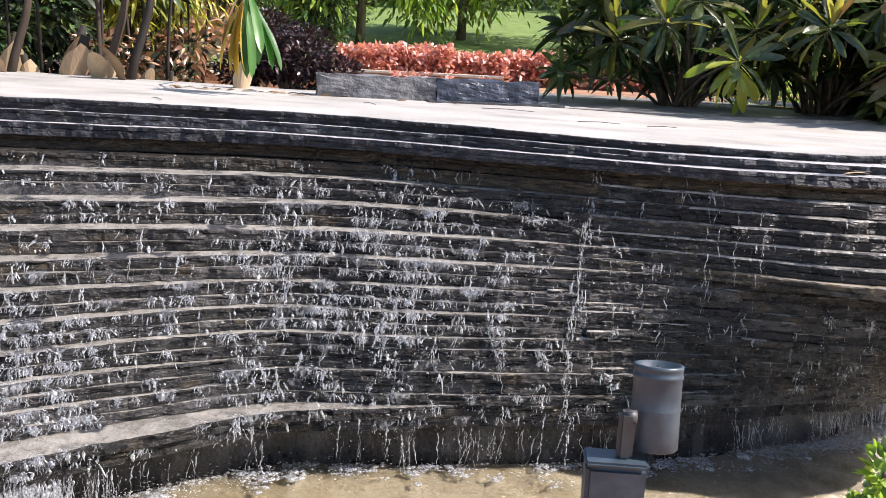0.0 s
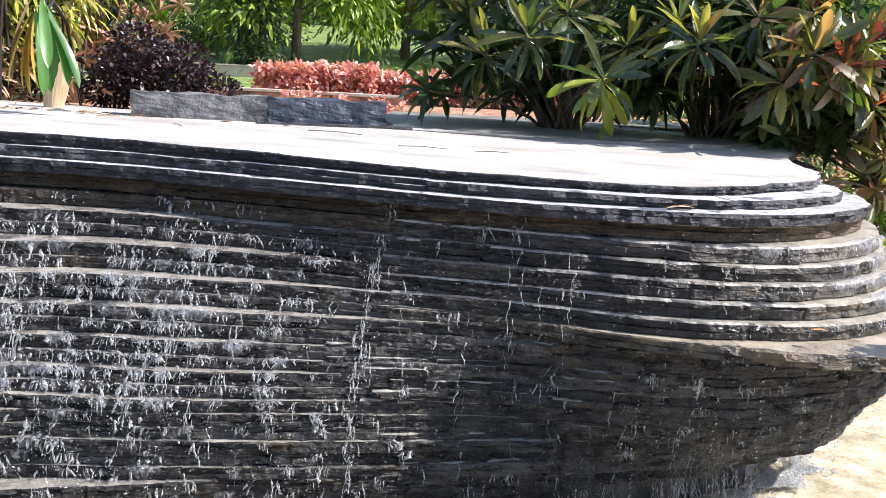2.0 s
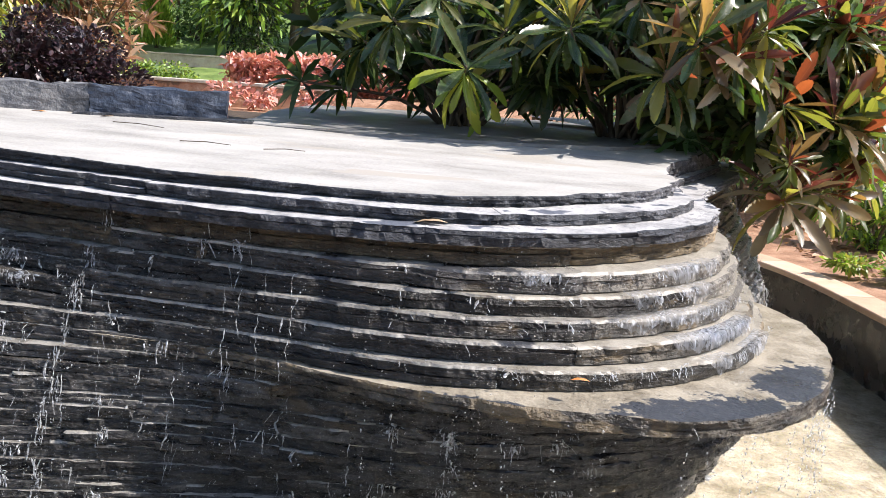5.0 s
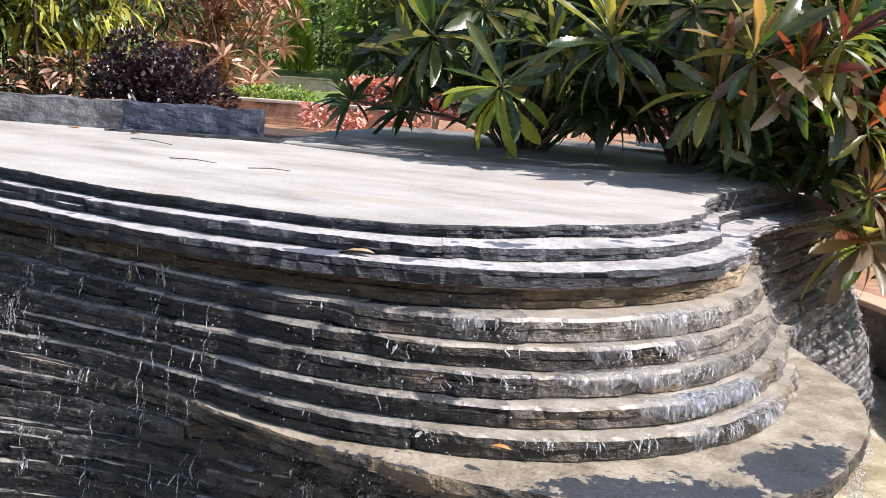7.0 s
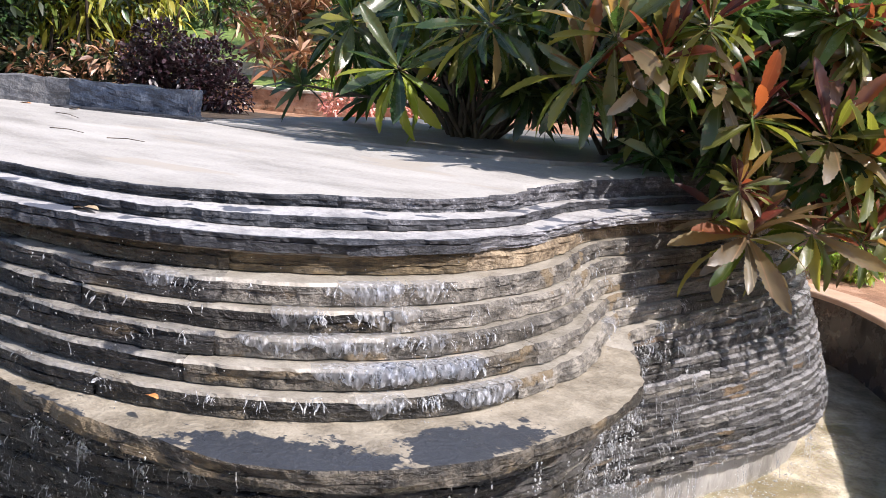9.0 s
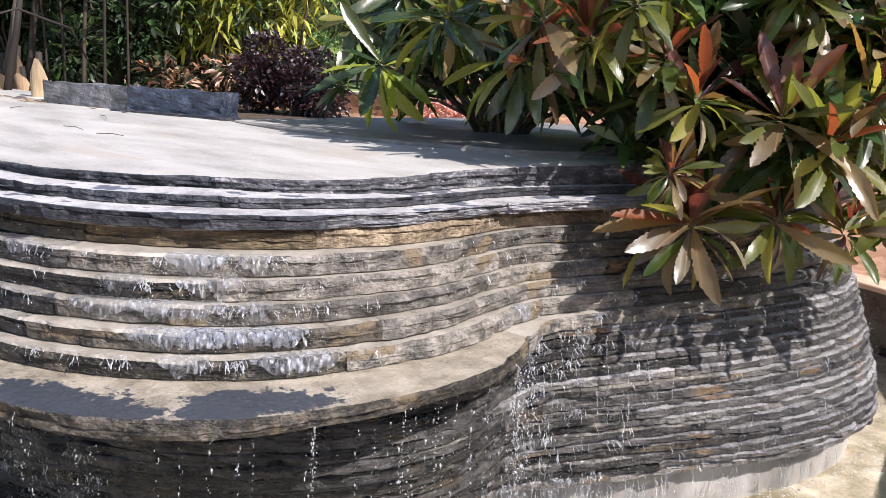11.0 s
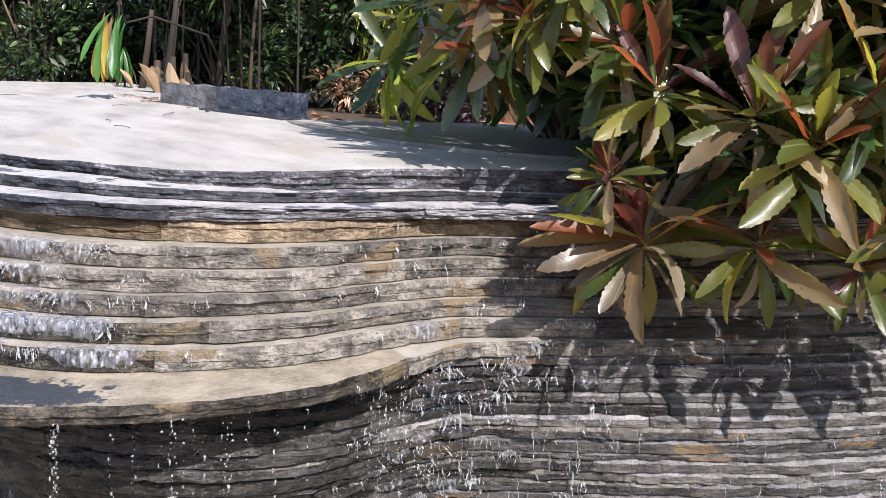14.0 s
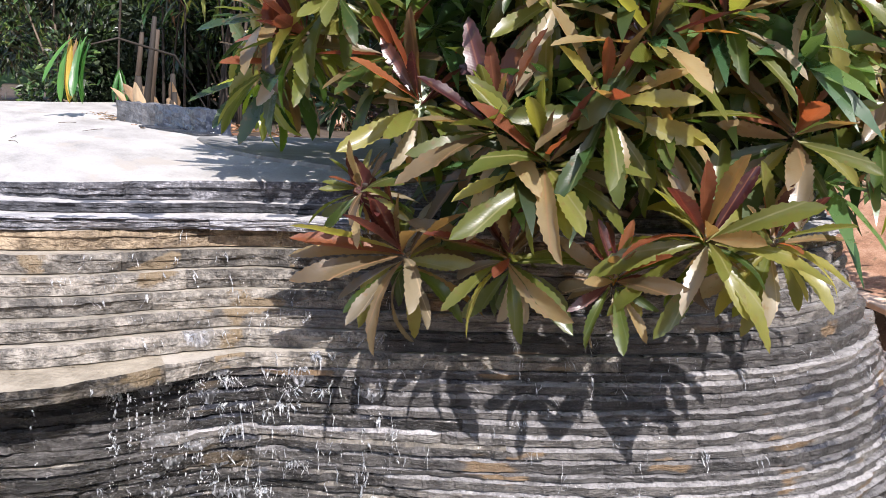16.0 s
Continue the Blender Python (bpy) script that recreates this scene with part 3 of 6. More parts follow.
basin_poly = [(p[0] + g[1] * 0.12, p[1] - g[0] * 0.12) for p, g in zip(rim, rg_)] + [(-1.0 * U, 4 * U), (-4.8 * U, 4 * U)]
terrace_poly = [place(i, -0.75, 0)[:2] for i in range(0, COUNT, 8)] + [(1.0 * U, 7.2 * U), (-1.0 * U, 9 * U), (-30 * U, 30 * U), (-30 * U, 3 * U)]


def ground_height(X, Y):
    t = np.clip((Y / U - 7.8) / 1.6, 0, 1)
    z = (t * t * (3 - 2 * t)) * H(1.29)
    z = np.where(inside(terrace_poly, X, Y), H(1.27), z)
    z = np.where(inside(basin_poly, X, Y) & ~inside(terrace_poly, X, Y), H(0.195), z)
    return z + 0.12 * U * np.clip(Y / U - 10.6, 0, 14) + np.where(Y > 14 * U, 0.10 * np.sin(X * 0.3) * np.sin(Y * 0.21), 0)


def axis(a, b, step, far):
    fine = np.arange(a, b + step / 2, step)
    g = 0.2 * 1.25 ** np.arange(40)
    g = np.cumsum(g)
    g = g[g < far]
    return np.concatenate([a - g[::-1], fine, b + g])


gx, gy = axis(-6.5, 6.5, 0.1, 300), axis(1.0, 12.5, 0.1, 300)
X, Y = np.meshgrid(gx, gy)
Z = ground_height(X, Y)
nx, ny = len(gx), len(gy)
gv = np.stack([X.ravel(), Y.ravel(), Z.ravel()], 1)
gf, gi = [], []
for j in range(ny - 1):
    for i in range(nx - 1):
        a = j * nx + i
        gf.append((a, a + 1, a + nx + 1, a + nx))
        zz = gv[a][2]
        cx, cy = gx[i], gy[j]
        gi.append(1 if zz < -0.3 else 3 if cy < 6.4 * U and zz > 0.8 else (2 if cy > 10.6 * U and cx < 3 * U else 0))
# the floor turns browner towards the basin's far arm
fl = FLOOR.node_tree
sx = fl.nodes.new("ShaderNodeSeparateXYZ")
fl.links.new(fl.nodes.new("ShaderNodeNewGeometry").outputs["Position"], sx.inputs[0])
fm = fl.nodes.new("ShaderNodeMapRange")
fm.inputs[1].default_value, fm.inputs[2].default_value, fm.inputs[3].default_value, fm.inputs[4].default_value = 0.9, 2.3, 0.78, 0.0
fl.links.new(sx.outputs[0], fm.inputs[0])
fx = fl.nodes.new("ShaderNodeMix")
fx.data_type = "RGBA"
fb = fl.nodes["Principled BSDF"].inputs["Base Color"]
fl.links.new(fm.outputs[0], fx.inputs[0])
fl.links.new(fb.links[0].from_socket, fx.inputs[6])
fx.inputs[7].default_value = (0.12, 0.095, 0.055, 1)
fl.links.new(fx.outputs[2], fb)
ground = tagged(new("ground", mesh("ground", gv, gf, [EARTH, FLOOR, GRASS, SOIL], gi)), "red earth, lawn and sandy pool floor", "ground", kind="structure")

# pool surround
rt = np.gradient(rim, axis=0)
rt /= np.linalg.norm(rt, axis=1)[:, None]
ro = np.stack([rt[:, 1], -rt[:, 0]], 1)
NR = len(rim)
sect = [(0.0, H(0.02)), (0.0, -0.035), (0.24, -0.035), (0.24, H(0.02))]
vs = [(rim[i, 0] + ro[i, 0] * d, rim[i, 1] + ro[i, 1] * d, z) for i in range(NR) for d, z in sect]
fs = [(4 * i + k, 4 * i + k + 1, 4 * i + k + 5, 4 * i + k + 4) for i in range(NR - 1) for k in range(3)]
pool_wall = tagged(new("wall_pool", mesh("wall_pool", vs, fs, TILE)), "black tiled inner wall of the fountain pool", "pool wall", kind="structure")
for k, a in enumerate(range(0, NR - 5, 5)):
    vs, fs = [], []
    g = 0.003
    for i in range(a, a + 6):
        sh = g if i == a else (-g if i == a + 5 else 0)
        p = rim[i] + rt[i] * sh
        for d, z in ((-0.02, -0.035), (-0.02, 0.0), (-0.012, 0.008), (0.25, 0.008), (0.26, 0.0), (0.26, -0.035)):
            vs.append((p[0] + ro[i, 0] * d, p[1] + ro[i, 1] * d, z))
    for i in range(5):
        for q in range(5):
            b = 6 * i + q
            fs.append((b, b + 1, b + 7, b + 6))
    fs += [tuple(range(6)), tuple(range(35, 29, -1))]
    child("coping_stone", mesh("coping_stone", vs, fs, COPING), pool_wall)

# pool water
wx, wy = np.arange(-6.6, 5.2, 0.045), np.arange(0.8, 11.8, 0.045)
WX, WY = np.meshgrid(wx, wy)
ok = inside(pool_poly, WX, WY)
wz = H(0.22) + 0.006 * np.sin(WX * 9 + 3 * np.sin(WY * 4)) + 0.005 * np.sin(WY * 13 + WX * 5)
for wl, amp, turn, ph in ((0.31, 0.0030, 0.4, 1.0), (0.23, 0.0026, 1.9, 2.2), (0.17, 0.0022, 2.8, 0.3), (0.135, 0.0018, 1.1, 4.0)):
    along = WX * math.cos(turn) + WY * math.sin(turn)
    wz += amp * np.sin(2 * math.pi * along / wl + ph + 1.6 * np.sin(WX * 3.1 + ph) + 1.4 * np.sin(WY * 3.7 - ph))
wv = np.stack([WX.ravel(), WY.ravel(), wz.ravel()], 1)
nw = len(wx)
wf = [(j * nw + i, j * nw + i + 1, (j + 1) * nw + i + 1, (j + 1) * nw + i) for j in range(len(wy) - 1) for i in range(nw - 1)
      if ok[j, i] or ok[j + 1, i + 1]]
pool_water = tagged(new("water", mesh("water", wv, wf, WATER, smooth=True)), "clear rippled shallow water in the fountain pool", "water", kind="structure")
pool_water.visible_shadow = False

# ---- the fountain ----
fountain = tagged(new("fountain"), "curved stepped cascade fountain of stacked dark slate with a pale top", "fountain")
# hidden core behind the slabs
idx = list(range(0, COUNT, 6))
heights = np.linspace(1.26, 0.36, 24)
vs = [place(i, offset(min(z, 1.207))[i] - 0.17 - 0.10 * max(0.0, z - 1.2), H(z)) for z in heights for i in idx]
n = len(idx)
fs = [(r * n + k, r * n + k + 1, r * n + k + n + 1, r * n + k + n) for r in range(len(heights) - 1) for k in range(n - 1)]
child("core", mesh("core", vs, fs, SLATE), fountain, "dark mortar core")
# plinth under the lowest slabs, its shaded and sunlit runs painted dark and pale
base_o = offset(0.37)
for first, last, mat, text in ((0, 11.5, PLINTHSHADE, "wet plinth at the waterline, shade in its colour"), (11.5, 22, PLINTHSUN, "wet smooth plinth at the waterline, sunlight in its colour")):
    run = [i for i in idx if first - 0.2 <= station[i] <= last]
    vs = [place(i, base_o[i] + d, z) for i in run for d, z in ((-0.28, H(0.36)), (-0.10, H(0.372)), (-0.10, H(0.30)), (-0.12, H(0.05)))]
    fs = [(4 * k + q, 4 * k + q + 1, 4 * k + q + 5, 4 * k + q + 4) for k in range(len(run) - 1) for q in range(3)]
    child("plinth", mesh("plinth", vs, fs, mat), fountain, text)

BACK = np.stack([np.interp(station, (0, 5, 8, 12, 14, 16, 18, 21), (-3.4 * U, -0.1 * U, 0.75 * U, 1.45 * U, 1.75 * U, 1.95 * U, 2.0 * U, 1.2 * U)),
                 np.interp(station, (0, 5, 8, 12, 14, 16, 18, 21), (4.3 * U, 4.25 * U, 4.3 * U, 4.35 * U, 4.5 * U, 4.8 * U, 5.3 * U, 6.2 * U))], 1)


def jag(i, edge, layer, amp):
    s = i * STEP
    chip = noise.noise((s * 9.0, layer * 5.1, 3.0))
    brk = noise.cell((s * 13.0 + 0.6 * noise.noise((s * 3, layer, 1)), layer * 2.3, edge // 2)) - 0.5
    return 0.55 * amp * brk - 0.9 * amp * max(0.0, chip - 0.22) * 4 + amp * (noise.noise((s * 5.0, layer * 7.31, edge * 0.4)) + 0.6 * noise.noise((s * 22.0, layer * 3.7, edge * 1.7)) + 0.35 * noise.noise((s * 60, layer, edge * 3.1)))


def warp(i, z):
    """The slates lie a little wavy."""
    s = i * STEP
    return 0.006 * noise.noise((s * 1.1, z * 5.0, 2.0)) + 0.003 * noise.noise((s * 4.0, z * 23.0, 7.0))


def slab(a, b, data, face, tread, layer, rnd):
    """One slate slab of the wall, from sample a to b, with a split, layered front edge."""
    _, _, zt, zb, o, _, _, depth, worn, rough, split = data
    shift = rnd.uniform(-0.005, 0.005) * split
    # the edge has split into plates with open joints between them
    plates = (2, 4 if station[a] > 10.3 else 2)[layer] if layer < 2 else 1 if worn == 0.016 else 2
    steps, push, joint, f0, p0 = [0.0], [-0.004], [-1], 0.0, 0.0
    for q in range(plates):
        last = q == plates - 1
        f1 = f0 + (1.0 - f0) / (plates - q) * rnd.uniform(0.7, 1.25) if not last else 1.0
        steps += [f0 + (0.10 if q == 0 and layer > 1 else 0.02), f1 - 0.055, f1 - 0.045, f1 - 0.005][:2 if last else 4]
        push += [p0, p0 - 0.001, p0, p0][:2 if last else 4]
        joint += [q - 1 if q else -1, q, q + 100, q + 100][:2 if last else 4]
        f0, p0 = f1, p0 + (rnd.uniform(-0.010, 0.011) if plates > 3 else rnd.uniform(-0.012, 0.006) if layer < 2 else rnd.uniform(-0.012, 0.008) * split)
    joint[-1] = -1
    steps.append(1.0)
    push.append(push[-1] - 0.006)
    joint.append(-1)
    deep = 0.014 if layer < 2 else 0.007 if split == 0.6 else 0.010
    zj = rnd.uniform(-0.002, 0.001) * split
    vs, fs, mi = [], [], []
    m = len(steps) + 2
    for i in range(a, b + 1):
        t, q = zt[i] + zj + warp(i, zt[i]), zb[i] + 0.002 + warp(i, zb[i])
        dip = 0.006 if i in (a, b) else 0.0
        wr = worn * weather[i]
        vs.append(place(i, o[i] - depth, t + 0.002))
        for r, (f, p, g) in enumerate(zip(steps, push, joint)):
            if g >= 0:
                f += 0.075 * noise.noise((i * 0.07, layer * 3.3, g % 100 * 5.0)) + 0.04 * noise.noise((i * 0.3, layer * 1.3, g % 100 * 2.0))
            if g >= 100:
                p -= deep * min(1.0, max(0.0, 0.55 + 1.6 * noise.noise((i * 0.10, layer * 2.1, g * 3.0))))
            if r == 0:
                p -= wr
            if r == 1:
                f += 0.33 * min(1, wr * 50)
            e = o[i] + shift + p - dip + jag(i, r, layer, rough)
            vs.append(place(i, e, t + (q - t) * f + (0.0015 * noise.noise((i * 0.5, layer, 9)) if r < 2 else 0)))
        vs.append(place(i, o[i] - depth, q))
    k = b - a
    for i in range(k):
        for r in range(m - 1):
            p = i * m + r
            fs.append((p, p + 1, p + m + 1, p + m))
            silted = worn > 0.015 and station[a + i] > 13.3 and worn * weather[a + i] > 0.008 or worn > 0.015 and noise.noise(((a + i) * 0.06, layer, 5.0)) > (0.12 if station[a + i] > 9.5 else 0.02)
            # upward steps of a split edge get the pale top, as sunlit lines
            mi.append(1 if r < 1 or (layer < 2 and 1 < r < len(push) and push[r] - push[r - 1] > 0.003) or (r == 1 and (silted or split == 0.6 and 6.3 < station[a + i] < 10.4)) else 0)
    fs += [tuple(range(m - 1, -1, -1)), tuple(range(k * m, k * m + m))]
    mi += [0, 0]
    return child("slate_slab", mesh("slate_slab", vs, fs, [face, tread], mi), fountain)


def slate_kinds(face, tread, at, low, layer, rnd):
    """The materials of a slab's face and top by where it lies: wet and dark, silted, or lighter with sun painted in."""
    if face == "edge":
        return (EDGEPALE if at > 10.8 and layer == 1 else EDGESUN if at > 11.5 else EDGE), LEDGE
    if face == "brown":
        return (BROWNWET if at < 7.8 else BROWNTAN if at > 11.2 else BROWN), (WETTREAD if at < 6.9 else SILT)
    if tread == "lip" and at < 14.5:
        return SHELLFACE, LIPTOP
    if not low and 13.2 < at < 15.6:
        return SHELLSUN, SILT
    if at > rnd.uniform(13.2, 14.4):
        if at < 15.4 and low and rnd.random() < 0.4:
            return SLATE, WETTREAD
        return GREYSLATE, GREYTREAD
    if low and at > 6.6:
        return SLATE, (SILTWET if at < 7.6 else WETTREAD)
    if at < 8.2:
        return SLATE, (WETTREAD if 6.2 < at < 6.9 else SILTWET)
    return (SHELLSUN if at > 10.9 else SHELLFACE), SILT


for n_row, data in enumerate(rows):
    rnd = random.Random(100 + n_row)
    a, end_ = data[0], data[1]
    low = data[2][0] < H(0.9)
    while a < end_ - 8:
        b = min(end_, a + int(rnd.uniform(0.7, 1.7) / STEP))
        if end_ - b < 18:
            b = end_
        face, tread = slate_kinds(data[5], data[6], station[(a + b) // 2], low, n_row, rnd)
        slab(a, b, data, face, tread, n_row, rnd)
        a = b
lo, hi = int(np.searchsorted(station, 0.6)), int(np.searchsorted(station, END))

# pale top slabs
rnd = random.Random(7)
o1 = U * (-0.05 - 0.17 * wide) + U * 0.02
a = lo
while a < hi - 8:
    b = min(hi, a + int(rnd.uniform(1.0, 2.0) / STEP))
    if hi - b < 22:
        b = hi
    vs, fs, mi = [], [], []
    across = 14
    m = across + 6
    for i in range(a, b + 1):
        ed = np.array(place(i, o1[i], 0)[:2])
        ed = ed + out[i] * jag(i, 0, 77, 0.010)
        for k in range(across):
            f = (k / (across - 1)) ** 0.8
            p = BACK[i] * (1 - f) + ed * f
            vs.append((p[0], p[1], top_height(*p) + 0.004 * noise.noise((p[0] * 3, p[1] * 3, 0)) - (0.004 if k == across - 1 else 0)))
        bot = H(1.272) + 0.6 * rise[i]
        th = vs[-1][2] - bot
        for r, f in enumerate((0.1, 0.35, 0.4, 0.7, 0.74, 1.0)):
            p = np.array(place(i, o1[i] + (0.004, 0.002, -0.006, -0.002, -0.010, -0.008)[r] + jag(i, r, 77, 0.011), 0)[:2])
            vs.append((p[0], p[1], bot + th * (1 - f)))
    for i in range(b - a):
        for r in range(m - 1):
            p = i * m + r
            fs.append((p, p + 1, p + m + 1, p + m))
            mi.append(0 if r < across - 1 else 1)
    child("top_slab", mesh("top_slab", vs, fs, [DRYTOP, EDGESUN if station[(a + b) // 2] > 11.8 else EDGE], mi), fountain, "pale sun-bleached slate top slab")
    a = b


# ---- slabs and kerbs behind the top ----
def stone(name, a, b, width, z0, z1, mat, label, jagged=0.016, category="kerb"):
    """A rough stone laid from plan point a to b."""
    p, q = W(*a), W(*b)
    d = q - p
    c = (p + q) / 2
    m = Matrix.Translation((c.x, c.y, (H(z0) + H(z1)) / 2)) @ Matrix.Rotation(math.atan2(d.y, d.x), 4, "Z")
    bm = block((d.length, width, H(z1) - H(z0)), m, 0, jagged, 9)
    me = bpy.data.meshes.new(name)
    bm.to_mesh(me)
    bm.free()
    me.materials.append(mat)
    return tagged(new(name, me), label, category)


stone("kerb_stone", (-0.62, 4.00), (-0.098, 4.12), 0.17, 1.335, 1.455, KERB_L, "rough light grey granite kerb on the slab")
stone("kerb_stone", (-0.099, 4.12), (0.375, 4.27), 0.17, 1.335, 1.455, KERB_D, "blue-black wet granite kerb on the slab")
stone("kerb_stone", (-0.95, 3.95), (-0.63, 3.99), 0.14, 1.335, 1.358, KERB_L, "low broken grey kerb stone")
stone("ledge_slab", (-0.12, 4.04), (0.50, 4.20), 0.14, 1.335, 1.358, EDGE, "thin dark slate ledge under the kerb", 0.004, "slab")

# the grey slab behind, round the planting; the plants' shade is in its grey
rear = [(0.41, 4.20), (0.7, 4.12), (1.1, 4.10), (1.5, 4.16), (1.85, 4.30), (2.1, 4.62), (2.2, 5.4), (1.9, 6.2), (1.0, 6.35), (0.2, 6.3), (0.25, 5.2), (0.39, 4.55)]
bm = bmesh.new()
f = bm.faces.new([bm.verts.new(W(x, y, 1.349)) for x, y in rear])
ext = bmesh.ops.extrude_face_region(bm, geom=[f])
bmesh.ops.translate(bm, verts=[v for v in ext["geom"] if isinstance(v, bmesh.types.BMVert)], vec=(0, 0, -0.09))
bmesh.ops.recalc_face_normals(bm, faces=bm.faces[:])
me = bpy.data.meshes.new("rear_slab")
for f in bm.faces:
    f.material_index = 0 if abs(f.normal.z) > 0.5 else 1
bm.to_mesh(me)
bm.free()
GREYSLAB = surf("shade_grey_slab", [(0.10, 0.10, 0.10), (0.17, 0.165, 0.16), (0.25, 0.24, 0.22)], 5, (1, 1, 1), (0.3, 0.7), 0.4, 50)
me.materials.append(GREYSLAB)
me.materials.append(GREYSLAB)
tagged(new("rear_slab", me), "grey stone slab behind the fountain top, shade in its colour", "slab")

# ---- spotlight on its post ----
lamp = tagged(new("garden_spotlight"), "grey cylindrical garden spotlight on a square post", "spotlight")
LP = W(0.455, 1.075, 1.06)
R = 0.0435
LM = Matrix.Translation(LP) @ Matrix.Rotation(radians(-9), 4, "X")
lamp_head = part("lamp_head", lathe([(R * 0.9, 0.0), (R, 0.004), (R, 0.072), (R * 1.005, 0.073), (R * 1.005, 0.076), (R, 0.077), (R, 0.130), (R * 1.04, 0.132), (R * 1.04, 0.137), (R, 0.139),
                         (R, 0.146), (R * 1.03, 0.148), (R * 1.03, 0.154), (R * 0.90, 0.155), (R * 0.87, 0.136), (R * 0.5, 0.134)], 40, LM), METAL, lamp, "blue-grey painted metal barrel")
part("lens", lathe([(R * 0.86, 0.0), (R * 0.86, 0.004), (R * 0.5, 0.008), (R * 0.1, 0.009)], 32, LM @ Matrix.Translation((0, 0, 0.137))), LENS, lamp_head, "frosted greenish glass lens")
bracket = part("bracket", block((0.028, 0.024, 0.090), Matrix.Translation(LP + Vector((-0.056, -0.030, 0.036))), 0.006), DARKMETAL, lamp, "dark knuckle bracket")
part("pivot", lathe([(0.012, 0), (0.012, 0.02)], 20, Matrix.Translation(LP + Vector((-0.060, -0.030, 0.070))) @ Matrix.Rotation(radians(90), 4, "Y")), DARKMETAL, bracket)
TOP = LP.z - 0.012
part("box_cap", block((0.112, 0.066, 0.010), Matrix.Translation((LP.x - 0.070, LP.y - 0.03, TOP)), 0.004), METAL, lamp)
part("post", block((0.106, 0.060, TOP + 0.04), Matrix.Translation((LP.x - 0.070, LP.y - 0.03, (TOP - 0.04) / 2 - 0.005)), 0.008), METAL, lamp, "dark square metal post")


# ---- leaves ----
def leaf_mesh(name, mat, length, width, droop, fold, seg=13, saw=0.09, twist=0.0, bend=0.0):
    """One lance-shaped leaf along +Y with a folded midrib and a toothed margin."""
    vs, fs = [], []
    for k in range(seg + 1):
        t = k / seg
        w = width * (0.5 * (t ** 1.05 * (1 - t) ** 0.62) / 0.384 + 0.02 * (1 - t)) * (1 + (saw if k % 2 else -saw) * (0.4 + 1.2 * abs(math.sin(k * 3.7 + bend * 40))) + 0.08 * math.sin(t * 9 + bend * 60 + twist * 5))
        a = droop * t
        y = length * (math.sin(a) / droop if abs(droop) > 1e-3 else t)
        z = -length * ((1 - math.cos(a)) / droop if abs(droop) > 1e-3 else 0)
        for sx, f in ((-1, 1), (-0.5, 0.42), (0, 0), (0.5, 0.42), (1, 1)):
            tw = twist * t
            x0, z0 = sx * w, f * w * fold + 0.05 * w * math.sin(t * 17 + sx * 2)
            vs.append((x0 * math.cos(tw) - z0 * math.sin(tw) + bend * length * t * t, y, z + x0 * math.sin(tw) + z0 * math.cos(tw)))
    for k in range(seg):
        for c in range(4):
            a = 5 * k + c
            fs.append((a, a + 1, a + 6, a + 5))
    return mesh(name, vs, fs, mat, smooth=True)


KINDS = {}
for tint, mat in (("green", L_GREEN), ("teal", L_TEAL), ("orange", L_ORANGE), ("bright", L_BRIGHT), ("lime", L_LIME), ("copper", L_COPPER), ("pale", L_PALE), ("red", L_RED)):
    KINDS[tint] = [leaf_mesh("leaf", mat, 0.280, 0.060, d, fo, seg=25, saw=0.07, twist=tw, bend=be) for d, fo, tw, be in ((0.3, 0.35, 0.3, 0.10), (0.7, 0.3, -0.5, -0.14), (1.15, 0.25, 0.7, 0.16), (0.08, 0.45, 0.0, 0.03), (0.9, 0.5, -0.9, -0.08), (0.5, 0.15, 0.6, 0.2))]


def leaf_pose(center, axis_dir, az, tilt, size, roll=0.0):
    """A leaf's pose: turned az round the axis, leaning tilt degrees from it."""
    q = Vector((0, 0, 1)).rotation_difference(axis_dir).to_matrix().to_4x4()
    return Matrix.Translation(center) @ q @ Matrix.Rotation(az, 4, "Z") @ Matrix.Rotation(radians(90 - tilt), 4, "X") @ Matrix.Translation((0, 0.012, 0)) @ Matrix.Rotation(roll, 4, "Y") @ Matrix.Diagonal((size, size, size, 1))


